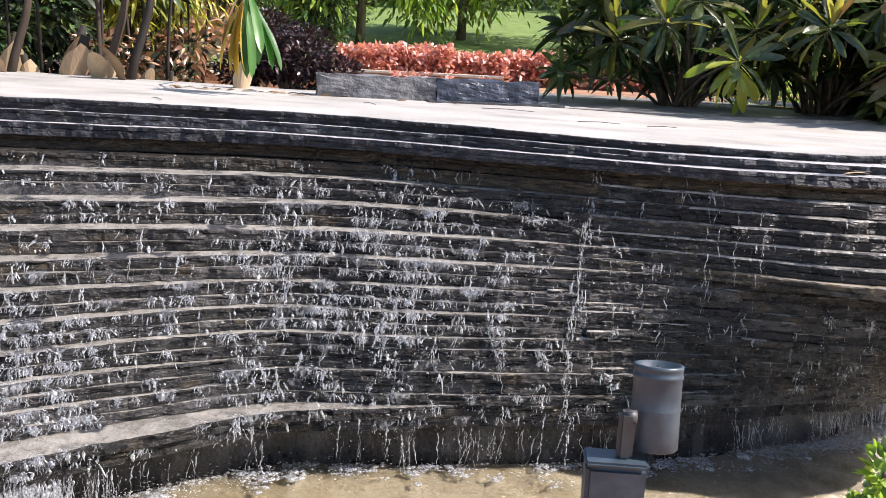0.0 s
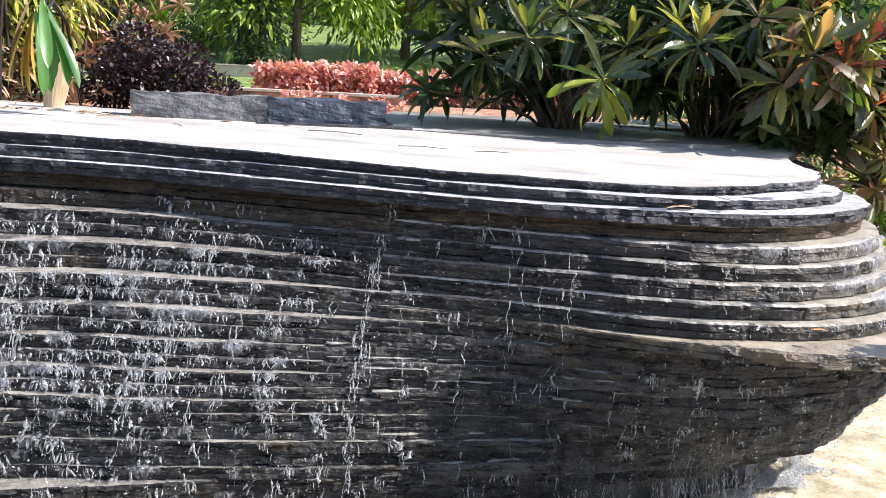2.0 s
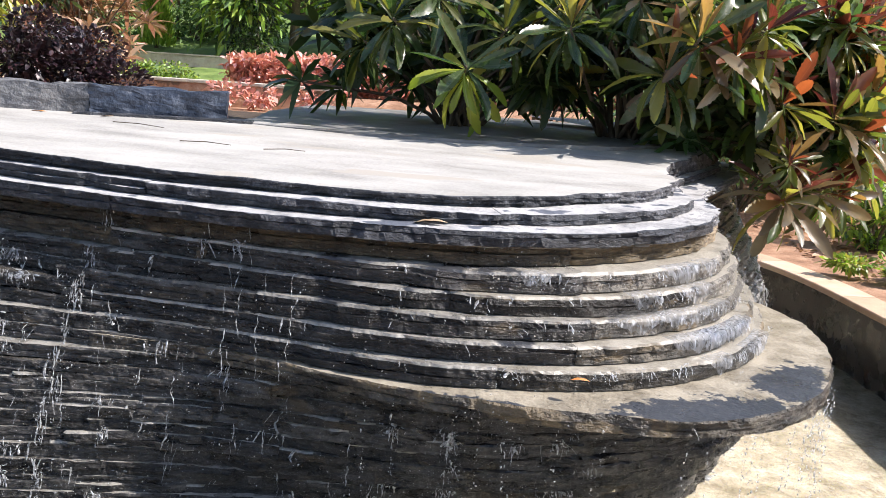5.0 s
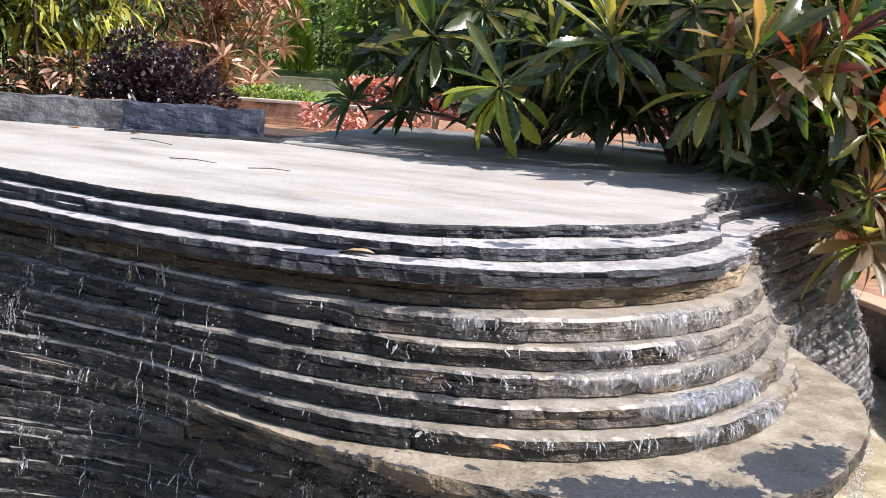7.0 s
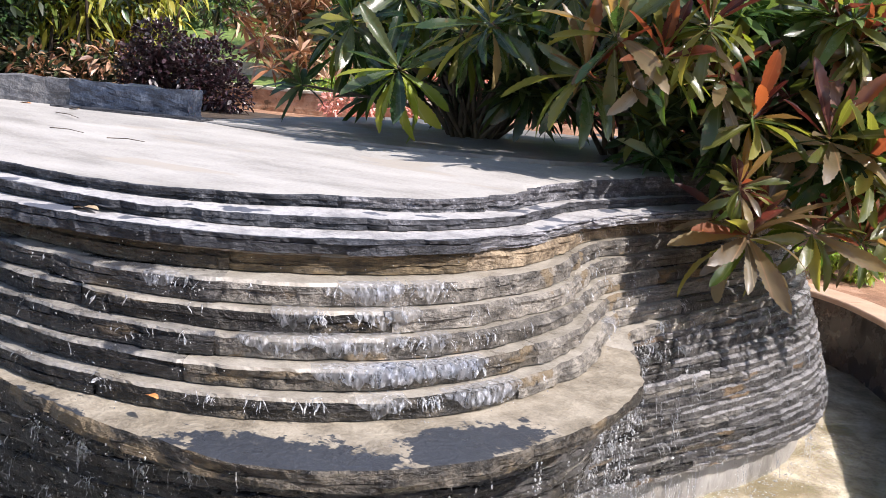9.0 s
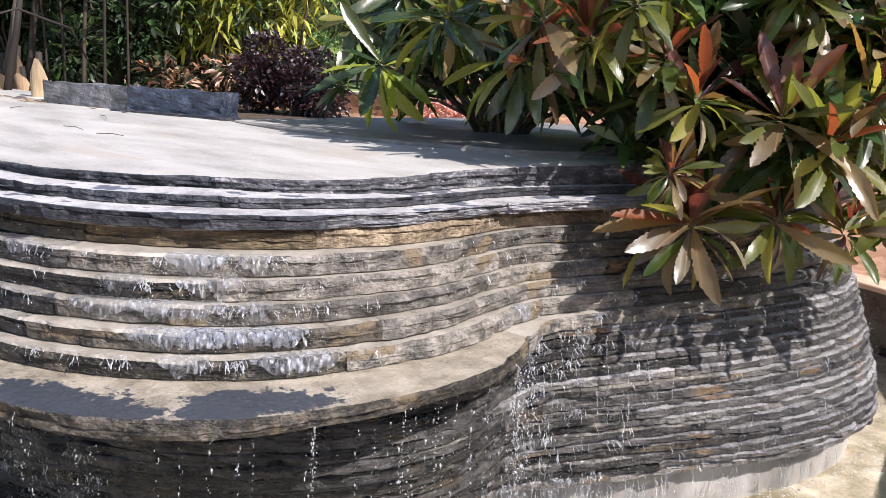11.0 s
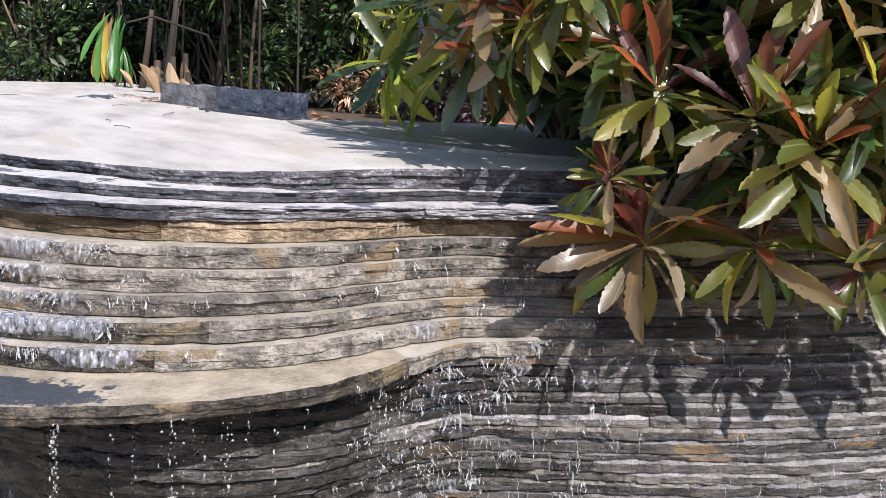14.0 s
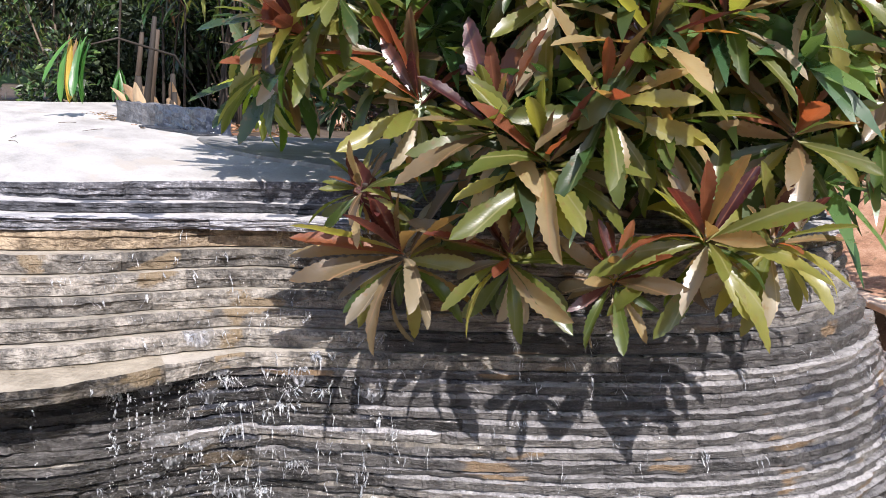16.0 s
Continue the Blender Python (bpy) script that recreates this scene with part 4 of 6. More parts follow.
def rosette(shrub, center, axis_dir, count, size, sunny, rnd, hang=112):
    """A whorl of leaves: young red ones upright in the middle, old green ones hanging outside."""
    az = rnd.uniform(0, 6)
    for k in range(count):
        t = k / (count - 1)
        az += 2.399 + rnd.uniform(-0.25, 0.25)
        tilt = (12 + hang * t ** 0.8 if sunny >= 0 else 45 + 108 * t ** 0.7) + rnd.uniform(-20, 20)
        r = rnd.random()
        if hang < 120 and sunny >= 0.6:
            if t < 0.25:
                tint = "red" if r < 0.52 else "copper" if r < 0.8 else "lime"
            elif t < 0.5:
                tint = "lime" if r < 0.5 else "copper" if r < 0.8 else "red" if r < 0.88 else "green"
            else:
                tint = "green" if r < 0.42 else "pale" if r < 0.58 else "lime" if r < 0.92 else "copper"
        elif sunny < 0:
            tint = ("bright" if r < 0.8 else "lime") if t > 0.3 else "green"
        elif t < 0.22:
            tint = ("red" if r < 0.68 else "copper") if sunny > 0.4 else ("copper" if r < 0.2 else "lime" if r < 0.7 else "green")
        elif t < 0.6:
            tint = ("copper" if r < 0.42 else "lime" if r < 0.8 else "green") if rnd.random() < sunny else ("green" if r < 0.7 else "lime")
        else:
            tint = "copper" if r < 0.36 * sunny else "lime" if r < 0.2 + 0.42 * sunny else "green"
        if sunny >= 0.8 and t > 0.1 and rnd.random() < 0.02:
            tint = "orange"
        if hang > 120 and tint == "green":
            tint = "teal"
        me = KINDS[tint][3 if t < 0.25 else rnd.choice((0, 1, 2, 4, 5)) if t > 0.45 else rnd.choice((0, 1, 5))]
        sz = size * (0.72 + 0.38 * math.sin(math.pi * min(1, 0.25 + 0.6 * t))) * rnd.uniform(0.68, 1.18)
        child("leaf", me, shrub, m=leaf_pose(center + Vector((rnd.uniform(-0.012, 0.012), rnd.uniform(-0.012, 0.012), -0.05 * t)), axis_dir, az, tilt, sz, rnd.uniform(-0.7, 0.7)))


def leaf_cloud(pos, dirs, length, width, rng, droop=0.35):
    """Many small leaves as one mesh: vertices and faces."""
    n = len(pos)
    d = dirs / np.linalg.norm(dirs, axis=1)[:, None]
    up = rng.normal(size=(n, 3)) * 0.45 + np.array([0, 0, 1.0])
    s = np.cross(d, up)
    s /= np.linalg.norm(s, axis=1)[:, None] + 1e-9
    u = np.cross(s, d)
    L = (length * rng.uniform(0.6, 1.25, n))[:, None]
    Wd = L * (width / length) * 0.5
    dn = np.array([0, 0, -1.0]) * droop
    v = np.empty((n, 7, 3))
    v[:, 0] = pos
    m1 = pos + d * L * 0.38 + dn * L * 0.08
    v[:, 1] = m1 + s * Wd + u * Wd * 0.3
    v[:, 2] = m1
    v[:, 3] = m1 - s * Wd + u * Wd * 0.3
    m2 = pos + d * L * 0.74 + dn * L * 0.32
    v[:, 4] = m2 + s * Wd * 0.7 + u * Wd * 0.2
    v[:, 5] = m2 - s * Wd * 0.7 + u * Wd * 0.2
    v[:, 6] = pos + d * L + dn * L * 0.62
    base = (np.arange(n) * 7)[:, None]
    tri = [(0, 2, 1), (0, 3, 2), (1, 2, 4), (2, 5, 4), (2, 3, 5), (4, 5, 6)]
    f = np.concatenate([base + np.array(t)[None] for t in tri])
    return v.reshape(-1, 3), f


def fast_mesh(name, v, f, mat):
    me = bpy.data.meshes.new(name)
    nv, nf = len(v), len(f)
    me.vertices.add(nv)
    me.vertices.foreach_set("co", np.ascontiguousarray(v, dtype=np.float32).ravel())
    me.loops.add(nf * 3)
    me.loops.foreach_set("vertex_index", np.ascontiguousarray(f, dtype=np.int32).ravel())
    me.polygons.add(nf)
    me.polygons.foreach_set("loop_start", np.arange(0, nf * 3, 3, dtype=np.int32))
    me.materials.append(mat)
    me.update(calc_edges=True)
    me.validate()
    return me


def whorl_cloud(centers, rng, per=14, length=0.26, width=0.06):
    """Leaf whorls at many places, as one mesh."""
    ps, ds = [], []
    for c in centers:
        k = np.arange(per)
        az = k * 2.399 + rng.uniform(0, 6)
        tilt = np.radians(20 + 95 * (k / per) ** 0.8 + rng.normal(0, 8, per))
        ax = np.array([rng.normal(0, 0.35), rng.normal(-0.15, 0.35), 1.0])
        ax /= np.linalg.norm(ax)
        q = np.array(Vector((0, 0, 1)).rotation_difference(Vector(ax)).to_matrix())
        dd = np.stack([np.sin(tilt) * np.cos(az), np.sin(tilt) * np.sin(az), np.cos(tilt)], 1) @ q.T
        ps.append(np.repeat(np.array(c)[None], per, 0))
        ds.append(dd)
    return leaf_cloud(np.concatenate(ps), np.concatenate(ds), length, width, rng, 0.5)


def stems(ends, base, rng, r0=0.016, r1=0.007):
    lines = []
    for e in ends:
        e, b = Vector(e), Vector(base) + Vector((rng.normal(0, 0.05), rng.normal(0, 0.05), 0))
        mid = b.lerp(e, 0.5) + Vector((rng.normal(0, 0.05), rng.normal(0, 0.05), 0.12))
        lines.append([(b, r0), (b.lerp(mid, 0.5) + Vector((0, 0, 0.05)), r0 * 0.85), (mid, r0 * 0.7), (mid.lerp(e, 0.6), r1 * 1.2), (e, r1)])
    return tubes(lines)


# ---- the red-tipped shrubs behind and over the fountain ----
# plan place, height, size, sun
# fills up to 2.4 add unseen leafy tops that shade the whorls below
SHRUBS = [
    ("leafy shrub with dark green and yellow-green whorled leaves over the slab", (1.2, 5.1),
     [(1.295, 4.233, 1.61, 1.1, -1), (1.42, 4.45, 1.76, 1, 0), (0.98, 4.42, 1.78, 1, 0), (0.8, 4.75, 1.7, 1, 0), (0.72, 4.9, 1.85, 1, 0), (1.62, 4.4, 1.86, 1, 0.1), (1.15, 4.5, 1.89, 1, 0.1), (1.6, 4.75, 1.62, 1, 0)],
     (0.5, 1.85, 4.75, 5.7, 1.47, 2.4, 104)),
    ("tall shrub with glossy green whorled leaves and red shoots", (1.95, 5.0),
     [(2.0, 4.1, 1.637, 1.1, 0.6), (1.66, 4.15, 1.77, 1, 0.2), (2.095, 4.053, 1.75, 1, 0.4), (2.12, 4.2, 1.92, 1, 0.5), (1.9, 4.2, 1.89, 1, 0.4), (2.1, 4.6, 1.5, 1, 0)],
     (1.5, 2.4, 4.55, 5.6, 1.46, 2.45, 104)),
    ("copper-red and green whorled shrub hanging over the slate wall", (2.3, 5.1),
     [(2.498, 4.268, 1.212, 1.25, 0.9), (2.47, 4.17, 1.36, 0.62, 0.6), (2.671, 4.393, 1.512, 1.1, 1), (2.782, 4.45, 1.451, 1.1, 1), (2.67, 4.445, 1.232, 1.05, 0.6), (2.806, 4.633, 1.203, 0.8, 0.8)],
     (2.3, 2.85, 4.38, 5.0, 1.40, 1.9, 44)),
    ("upright copper-red and olive whorled shrub above the wall", (2.25, 4.9),
     [(2.457, 4.307, 1.551, 1.05, 0.9), (2.361, 4.279, 1.66, 1, 0.9), (2.843, 4.543, 1.576, 1.05, 1), (2.221, 4.1, 1.70, 1, 0.6), (2.324, 4.15, 1.80, 1, 0.7), (2.86, 4.62, 1.70, 1, 1), (2.7, 4.5, 1.80, 1, 0.9), (2.62, 4.45, 1.87, 1, 0.8)],
     (2.1, 2.65, 4.28, 5.3, 1.36, 2.4, 66)),
    ("sunlit shrub with long copper and green leaves beside the wall", (2.3, 5.5),
     [(2.809, 4.716, 1.553, 1.1, 1), (2.92, 4.77, 1.308, 1.1, 1), (2.909, 5.0, 1.531, 1.1, 1), (2.93, 4.95, 1.30, 0.95, 0.9), (2.9, 5.2, 1.78, 1, 1)],
     (2.4, 2.95, 4.8, 5.5, 1.36, 1.9, 42)),
    ("sunlit copper and olive whorled shrub at the wall's end", (2.35, 5.6),
     [(2.8, 4.92, 1.73, 1, 1), (2.95, 5, 1.85, 1, 0.9), (2.84, 4.7, 1.86, 1, 0.9), (3.0, 5.25, 1.92, 1, 1), (2.88, 4.8, 1.76, 1, 1), (2.94, 5.25, 1.55, 1, 0.9), (2.95, 5.25, 1.70, 1, 1), (2.8, 5.55, 1.6, 1, 1)],
     (2.3, 2.75, 5.05, 6.0, 1.35, 2.4, 50)),
]
for n_shrub, (label, base, whorls, fill) in enumerate(SHRUBS):
    shrub = tagged(new("whorled_shrub"), label, "shrub", "whorled shrubs behind the fountain")
    rnd, rng = random.Random(50 + n_shrub), np.random.default_rng(60 + n_shrub)
    ends = []
    for x, y, z, size, sunny in whorls:
        c = W(x, y, z)
        away = Vector((c.x - U * base[0], c.y - U * base[1], 0))
        axis_dir = (Vector((0, 0, 1.0)) + 0.55 * away.normalized() + Vector((0.15, -0.1, 0))).normalized()
        rosette(shrub, c, axis_dir, 28 if n_shrub < 2 else 34, size if n_shrub < 2 else 0.90 * size, sunny, rnd, 136 if n_shrub < 2 else 119)
        ends.append(c)
    x0, x1, y0, y1, z0, z1, count = fill
    cs = np.stack([rng.uniform(x0, x1, count), rng.uniform(y0, y1, count), rng.uniform(z0, z1, count)], 1)
    cs = [np.array(W(*c)) for c in cs]
    v, f = whorl_cloud(cs[::2], rng, 21, 0.25, 0.054)
    child("foliage", fast_mesh("foliage", v, f, F_TEAL if n_shrub < 2 else F_GREEN), shrub, "dense dark green leaves")
    # every other fill whorl is darkened to stand for shade in the gaps
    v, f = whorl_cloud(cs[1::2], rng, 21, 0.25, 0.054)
    child("foliage", fast_mesh("foliage", v, f, F_SHADE), shrub, "green leaves darkened for the shade between whorls")
    v, f = stems(ends + [Vector(c) for c in cs[::3]], W(base[0], base[1], 1.25), rng)
    child("stem", mesh("stem", v, f, BARK, smooth=True), shrub, "thin grey-brown branching stems")


# ---- other plants ----
def bush(name, label, category, center, size, n, leaf, mats, rng, group="", hang=0.35, flat=1.0, trunk=True, upward=0.3):
    """A shrub of many leaves with an uneven outline: center is its base in the plan, size its half widths and height in metres."""
    base = W(*center)
    base.z += 0.12 * U * max(0.0, center[1] - 10.6)
    ob = tagged(new(name), label, category, group)
    a, b, h = size
    lobes = rng.normal(size=(9, 3)) * np.array([a, b, h * 0.5]) * 0.52 + np.array([0, 0, h * 0.55])
    for k, mat in enumerate(mats):
        m = n // len(mats)
        which = rng.integers(0, len(lobes), m)
        d = rng.normal(size=(m, 3))
        d /= np.linalg.norm(d, axis=1)[:, None]
        r = rng.uniform(0.35, 1.0, m) ** 0.6
        p = lobes[which] + d * r[:, None] * np.array([a, b, h * 0.5]) * 0.5
        p[:, 2] = np.abs(p[:, 2]) + 0.01
        dirs = d + np.array([0, 0, upward]) + rng.normal(size=(m, 3)) * 0.5
        v, f = leaf_cloud(p + np.array(base), dirs, leaf[0], leaf[1], rng, hang)
        child("foliage", fast_mesh("foliage", v, f, mat), ob)
    if trunk:
        v, f = stems([Vector(l) + base for l in lobes], base - Vector((0, 0, 0.05)), rng, 0.02, 0.006)
        child("stem", mesh("stem", v, f, BARK, smooth=True), ob)
    return ob


rng = np.random.default_rng(5)
bush("purple_shrub", "dark purple fine-leaved shrub behind the kerb", "shrub", (-1.22, 5.95, 1.27), (0.52, 0.42, 0.76), 6400, (0.055, 0.03), [F_PURPLE], rng)
for cx, cy, n, high in ((-3.7, 10.6, 60, 1.25), (-4.7, 12.2, 80, 1.6)):
    copper = tagged(new("copper_shrub"), "copper-red shrub with whorls of long shining narrow leaves", "shrub", "copper shrubs")
    foot = W(cx, cy, 1.27)
    foot.z += 0.12 * U * max(0.0, cy - 10.6)
    cs = rng.normal(size=(n, 3)) * np.array([0.65, 0.4, 0.6]) + np.array([0, 0, high])
    cs[:, 2] = np.clip(cs[:, 2], 0.35, 2.9)
    cs = [np.array(foot) + c for c in cs]
    v, f = whorl_cloud(cs, rng, 18, 0.42, 0.07)
    child("foliage", fast_mesh("foliage", v, f, F_COPPER), copper)
    v, f = stems([Vector(c) for c in cs[::3]], foot - Vector((0, 0, 0.03)), rng)
    child("stem", mesh("stem", v, f, BARK, smooth=True), copper)
bush("copper_shrub", "copper and olive shrub under the canes", "shrub", (-2.3, 6.0, 1.27), (0.45, 0.4, 0.42), 1000, (0.14, 0.04), [F_COPPER, F_DARK], rng, hang=0.6)
# near-black leaf colour stands in for the deep shade behind the canes
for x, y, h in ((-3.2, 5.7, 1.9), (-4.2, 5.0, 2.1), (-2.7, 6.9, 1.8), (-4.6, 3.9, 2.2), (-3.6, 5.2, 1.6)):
    bush("dark_shrub", "tall shrub behind the canes, deep shade in its leaf colour", "shrub", (x, y, 1.27), (1.0, 0.6, h), 4200, (0.13, 0.045), [F_DARK, F_DARK, F_GREEN], rng)
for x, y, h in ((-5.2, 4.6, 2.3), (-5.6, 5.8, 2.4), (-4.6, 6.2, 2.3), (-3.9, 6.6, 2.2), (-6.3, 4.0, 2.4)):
    bush("dark_shrub", "tall shrub behind the canes, deep shade in its leaf colour", "shrub", (x, y, 1.27), (1.2, 0.7, h), 4200, (0.16, 0.055), [F_DARK], rng)
bush("dark_shrub", "dark green upright shrub on the lawn", "shrub", (-2.3, 12.6, 1.27), (0.5, 0.45, 1.6), 3200, (0.12, 0.035), [F_GREEN, F_DARK], rng, hang=0.8)
bush("dark_shrub", "dark green shrub in the shade", "shrub", (1.6, 7.4, 1.27), (1.3, 0.8, 1.9), 4200, (0.14, 0.05), [F_GREEN, F_MID], rng)
for k in range(8):
    plant = tagged(new("red_hedge"), "clipped pink-red leafy hedge plant in a row", "hedge", "red hedge row")
    m = 2300
    p = np.stack([rng.uniform(-0.46, 0.46, m), rng.uniform(-0.4, 0.4, m), rng.uniform(0, 1, m) ** 0.6 * (0.50 + 0.05 * math.sin(k * 2.1))], 1)
    p[:, 2] += 0.05 * np.sin(p[:, 0] * 9 + k) * np.cos(p[:, 1] * 7)
    v, f = leaf_cloud(p + np.array(W(-1.33 + 0.62 * k, 10.0 + 0.1 * k, 1.27)), rng.normal(size=(m, 3)) + np.array([0, -0.3, 0.6]), 0.13, 0.06, rng, 0.3)
    child("foliage", fast_mesh("foliage", v, f, F_RED), plant)
for x, y in ((-0.45, 6.6), (-0.25, 6.62), (0.1, 6.6)):
    bush("red_plant", "small pink-red bedding plant", "plant", (x, y, 1.30), (0.15, 0.15, 0.16), 160, (0.07, 0.035), [F_RED], rng, "red bedding plants", trunk=False)
bush("green_hedge", "sunlit bright green low hedge", "hedge", (-2.2, 9.4, 1.27), (0.8, 0.4, 0.36), 2600, (0.06, 0.03), [F_BRIGHT, F_MID], rng)
bush("green_hedge", "dark clipped hedge further off", "hedge", (-4.2, 15.0, 1.27), (3.2, 0.7, 1.0), 3800, (0.12, 0.06), [F_MID, F_GREEN], rng)
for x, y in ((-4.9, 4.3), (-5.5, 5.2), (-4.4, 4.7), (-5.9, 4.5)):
    bush("dark_shrub", "low dense shrub in the shade, its leaves painted near black", "shrub", (x, y, 1.27), (0.8, 0.5, 1.2), 3600, (0.12, 0.045), [F_DARK], rng)
# small upright conifer
con = tagged(new("conifer"), "small bright green columnar conifer", "tree")
n = 2600
t = rng.uniform(0, 1, n)
az = rng.uniform(0, 6.283, n)
r = 0.36 * (1 - t) ** 0.7 * rng.uniform(0.5, 1, n) + 0.02
p = np.stack([r * np.cos(az), r * np.sin(az), 0.1 + 1.5 * t], 1) + np.array(W(-4.3, 14.0, 1.66))
v, f = leaf_cloud(p, np.stack([np.cos(az) * 0.5, np.sin(az) * 0.5, np.ones(n)], 1), 0.14, 0.05, rng, 0.0)
child("foliage", fast_mesh("foliage", v, f, F_BRIGHT), con)
v, f = tubes([[(W(-4.3, 14.0, 1.62), 0.05), (W(-4.3, 14.0, 2.3), 0.03)]])
child("trunk", mesh("trunk", v, f, BARK), con)

# beds and edgings on the terrace
def edging(name, a, b, z0, z1, width, mat, cap, label):
    p, q = W(*a), W(*b)
    d = q - p
    c = (p + q) / 2
    m = Matrix.Translation((c.x, c.y, 0)) @ Matrix.Rotation(math.atan2(d.y, d.x), 4, "Z")
    ob = tagged(new(name), label, "edging")
    part("wall", block((d.length, width, H(z1) - H(z0)), m @ Matrix.Translation((0, 0, (H(z0) + H(z1)) / 2)), 0, 0.008, 12), mat, ob)
    part("cap", block((d.length, width + 0.03, 0.03), m @ Matrix.Translation((0, 0, H(z1) + 0.018)), 0.006), cap, ob, "pale concrete cap")
    return ob


BRICKY = surf("orange_clay_edging", [(0.30, 0.16, 0.10), (0.46, 0.28, 0.18), (0.56, 0.40, 0.29)], 9, (1, 1, 1), (0.7, 0.95), 0.8, 40, second=(5, (0.16, 0.11, 0.07), 0.6))
PALE = surf("pale_concrete", [(0.40, 0.34, 0.27), (0.52, 0.46, 0.38), (0.60, 0.55, 0.47)], 8, (1, 1, 1), (0.7, 0.9), 0.4, 60)
edging("bed_edging", (-2.6, 6.8), (0.2, 7.0), 1.25, 1.415, 0.3, BRICKY, PALE, "low orange clay bed edging with a pale cap")
edging("bed_edging", (-7.0, 12.2), (-1.2, 12.4), 1.40, 1.62, 0.4, PALE, PALE, "pale stone border of the lawn")

# canes at the left of the terrace
def cane_clump(center, count, spread, height, seed, leaves, mats, low=0.22, lean=(0.0, 0.0)):
    rg = np.random.default_rng(seed)
    clump = tagged(new("cane_clump"), "clump of brown canes with drooping narrow green leaves", "bamboo", "cane clumps")
    pts, drs = [], []
    for k in range(count):
        b = W(center[0] + rg.normal(0, spread), center[1] + rg.normal(0, spread * 0.7), 1.25)
        h = height * rg.uniform(0.65, 1.1)
        thick = rg.choice((0.012, 0.018, 0.034), p=(0.5, 0.3, 0.2))
        dx, dy = rg.normal(lean[0], 0.16) * h, rg.normal(lean[1], 0.16) * h
        ln = [(b + Vector((dx * t * t, dy * t * t, h * t)), thick * (1.05 - 0.7 * t) + (0.0025 if i % 2 else 0)) for i, t in enumerate(np.linspace(0, 1, 13))]
        v, f = tubes([ln], 7)
        child("cane", mesh("cane", v, f, CANE, smooth=True), clump)
        for t in rg.uniform(low, 1.0, leaves):
            pts.append(np.array(b) + np.array([dx * t * t, dy * t * t, h * t]) + rg.normal(0, 0.12, 3))
            drs.append(np.array([rg.normal(0, 1), rg.normal(0, 1), rg.normal(-0.35, 0.3)]))
    pts, drs = np.array(pts), np.array(drs)
    for k, mat in enumerate(mats):
        v, f = leaf_cloud(pts[k::len(mats)], drs[k::len(mats)], 0.22, 0.040, rg, 0.9)
        child("foliage", fast_mesh("foliage", v, f, mat), clump)
    return clump


# the tall leafy tops are unseen, added to shade canes and slab end
cane_clump((-2.25, 5.05), 6, 0.30, 4.6, 11, 330, [F_GREEN, F_DARK, F_YELLOW], 0.42, (0.14, 0.0))
cane_clump((-2.45, 6.45), 18, 0.30, 4.0, 12, 230, [F_BAMBOO, F_YELLOW, F_BAMBOO], 0.22, (0.06, -0.02))
cane_clump((-3.3, 4.9), 6, 0.35, 4.6, 13, 330, [F_GREEN, F_DARK, F_DRY], 0.4, (0.10, 0.0))

# cut stumps with dry sheaths
rnd = random.Random(3)
for x, y, h, wd, tip_x in ((-1.02, 4.11, 0.36, 0.05, 0.09), (-1.74, 4.25, 0.24, 0.05, 0.05), (-1.60, 4.36, 0.20, 0.04, 0.1), (-1.93, 4.28, 0.34, 0.075, 0.14), (-2.12, 4.30, 0.22, 0.05, -0.05), (-2.28, 4.32, 0.34, 0.06, 0.12),
                           (-1.48, 4.42, 0.16, 0.035, 0.05), (-2.5, 4.36, 0.28, 0.06, 0.08), (-2.72, 4.4, 0.2, 0.05, 0.02), (-1.83, 4.42, 0.26, 0.05, -0.08), (-2.05, 4.45, 0.4, 0.05, 0.2)):
    p = W(x, y, 1.28)
    stump = tagged(new("cane_stump"), "cut cane stump wrapped in a dry tan sheath", "stump", "cane stumps")
    tip = p + Vector((tip_x, rnd.uniform(-0.04, 0.02), h * 1.2))
    v, f = tubes([[(p, wd * 0.8), (p.lerp(tip, 0.5), wd * 0.6), (tip, wd * 0.45)]], 10)
    child("stalk", mesh("stalk", v, f, CANE, smooth=True), stump, "brown cut stalk")
    bm = bmesh.new()
    prev = None
    for k in range(10):
        a = -2.6 + k * 0.36 + rnd.uniform(0, 0.1)
        top = h * rnd.uniform(0.95, 1.05) * (1.05 - 0.6 * (abs(k - 4.5) / 5) ** 1.5)
        q = [bm.verts.new(p + Vector((math.cos(a) * rr + tip_x * zz / h * 0.7, math.sin(a) * rr, zz))) for rr, zz in ((wd, 0.0), (wd * 1.05, top * 0.5), (wd * 1.35, top))]
        if prev:
            bm.faces.new((prev[0], q[0], q[1], prev[1]))
            bm.faces.new((prev[1], q[1], q[2], prev[2]))
        prev = q
    part("sheath", bm, SHEATH, stump, "dry curling tan sheath")

BROADSHEATH = leaf_mesh("sheath", SHEATH, 0.42, 0.17, 0.5, 0.5, 14, 0.0, 0.4, 0.1)
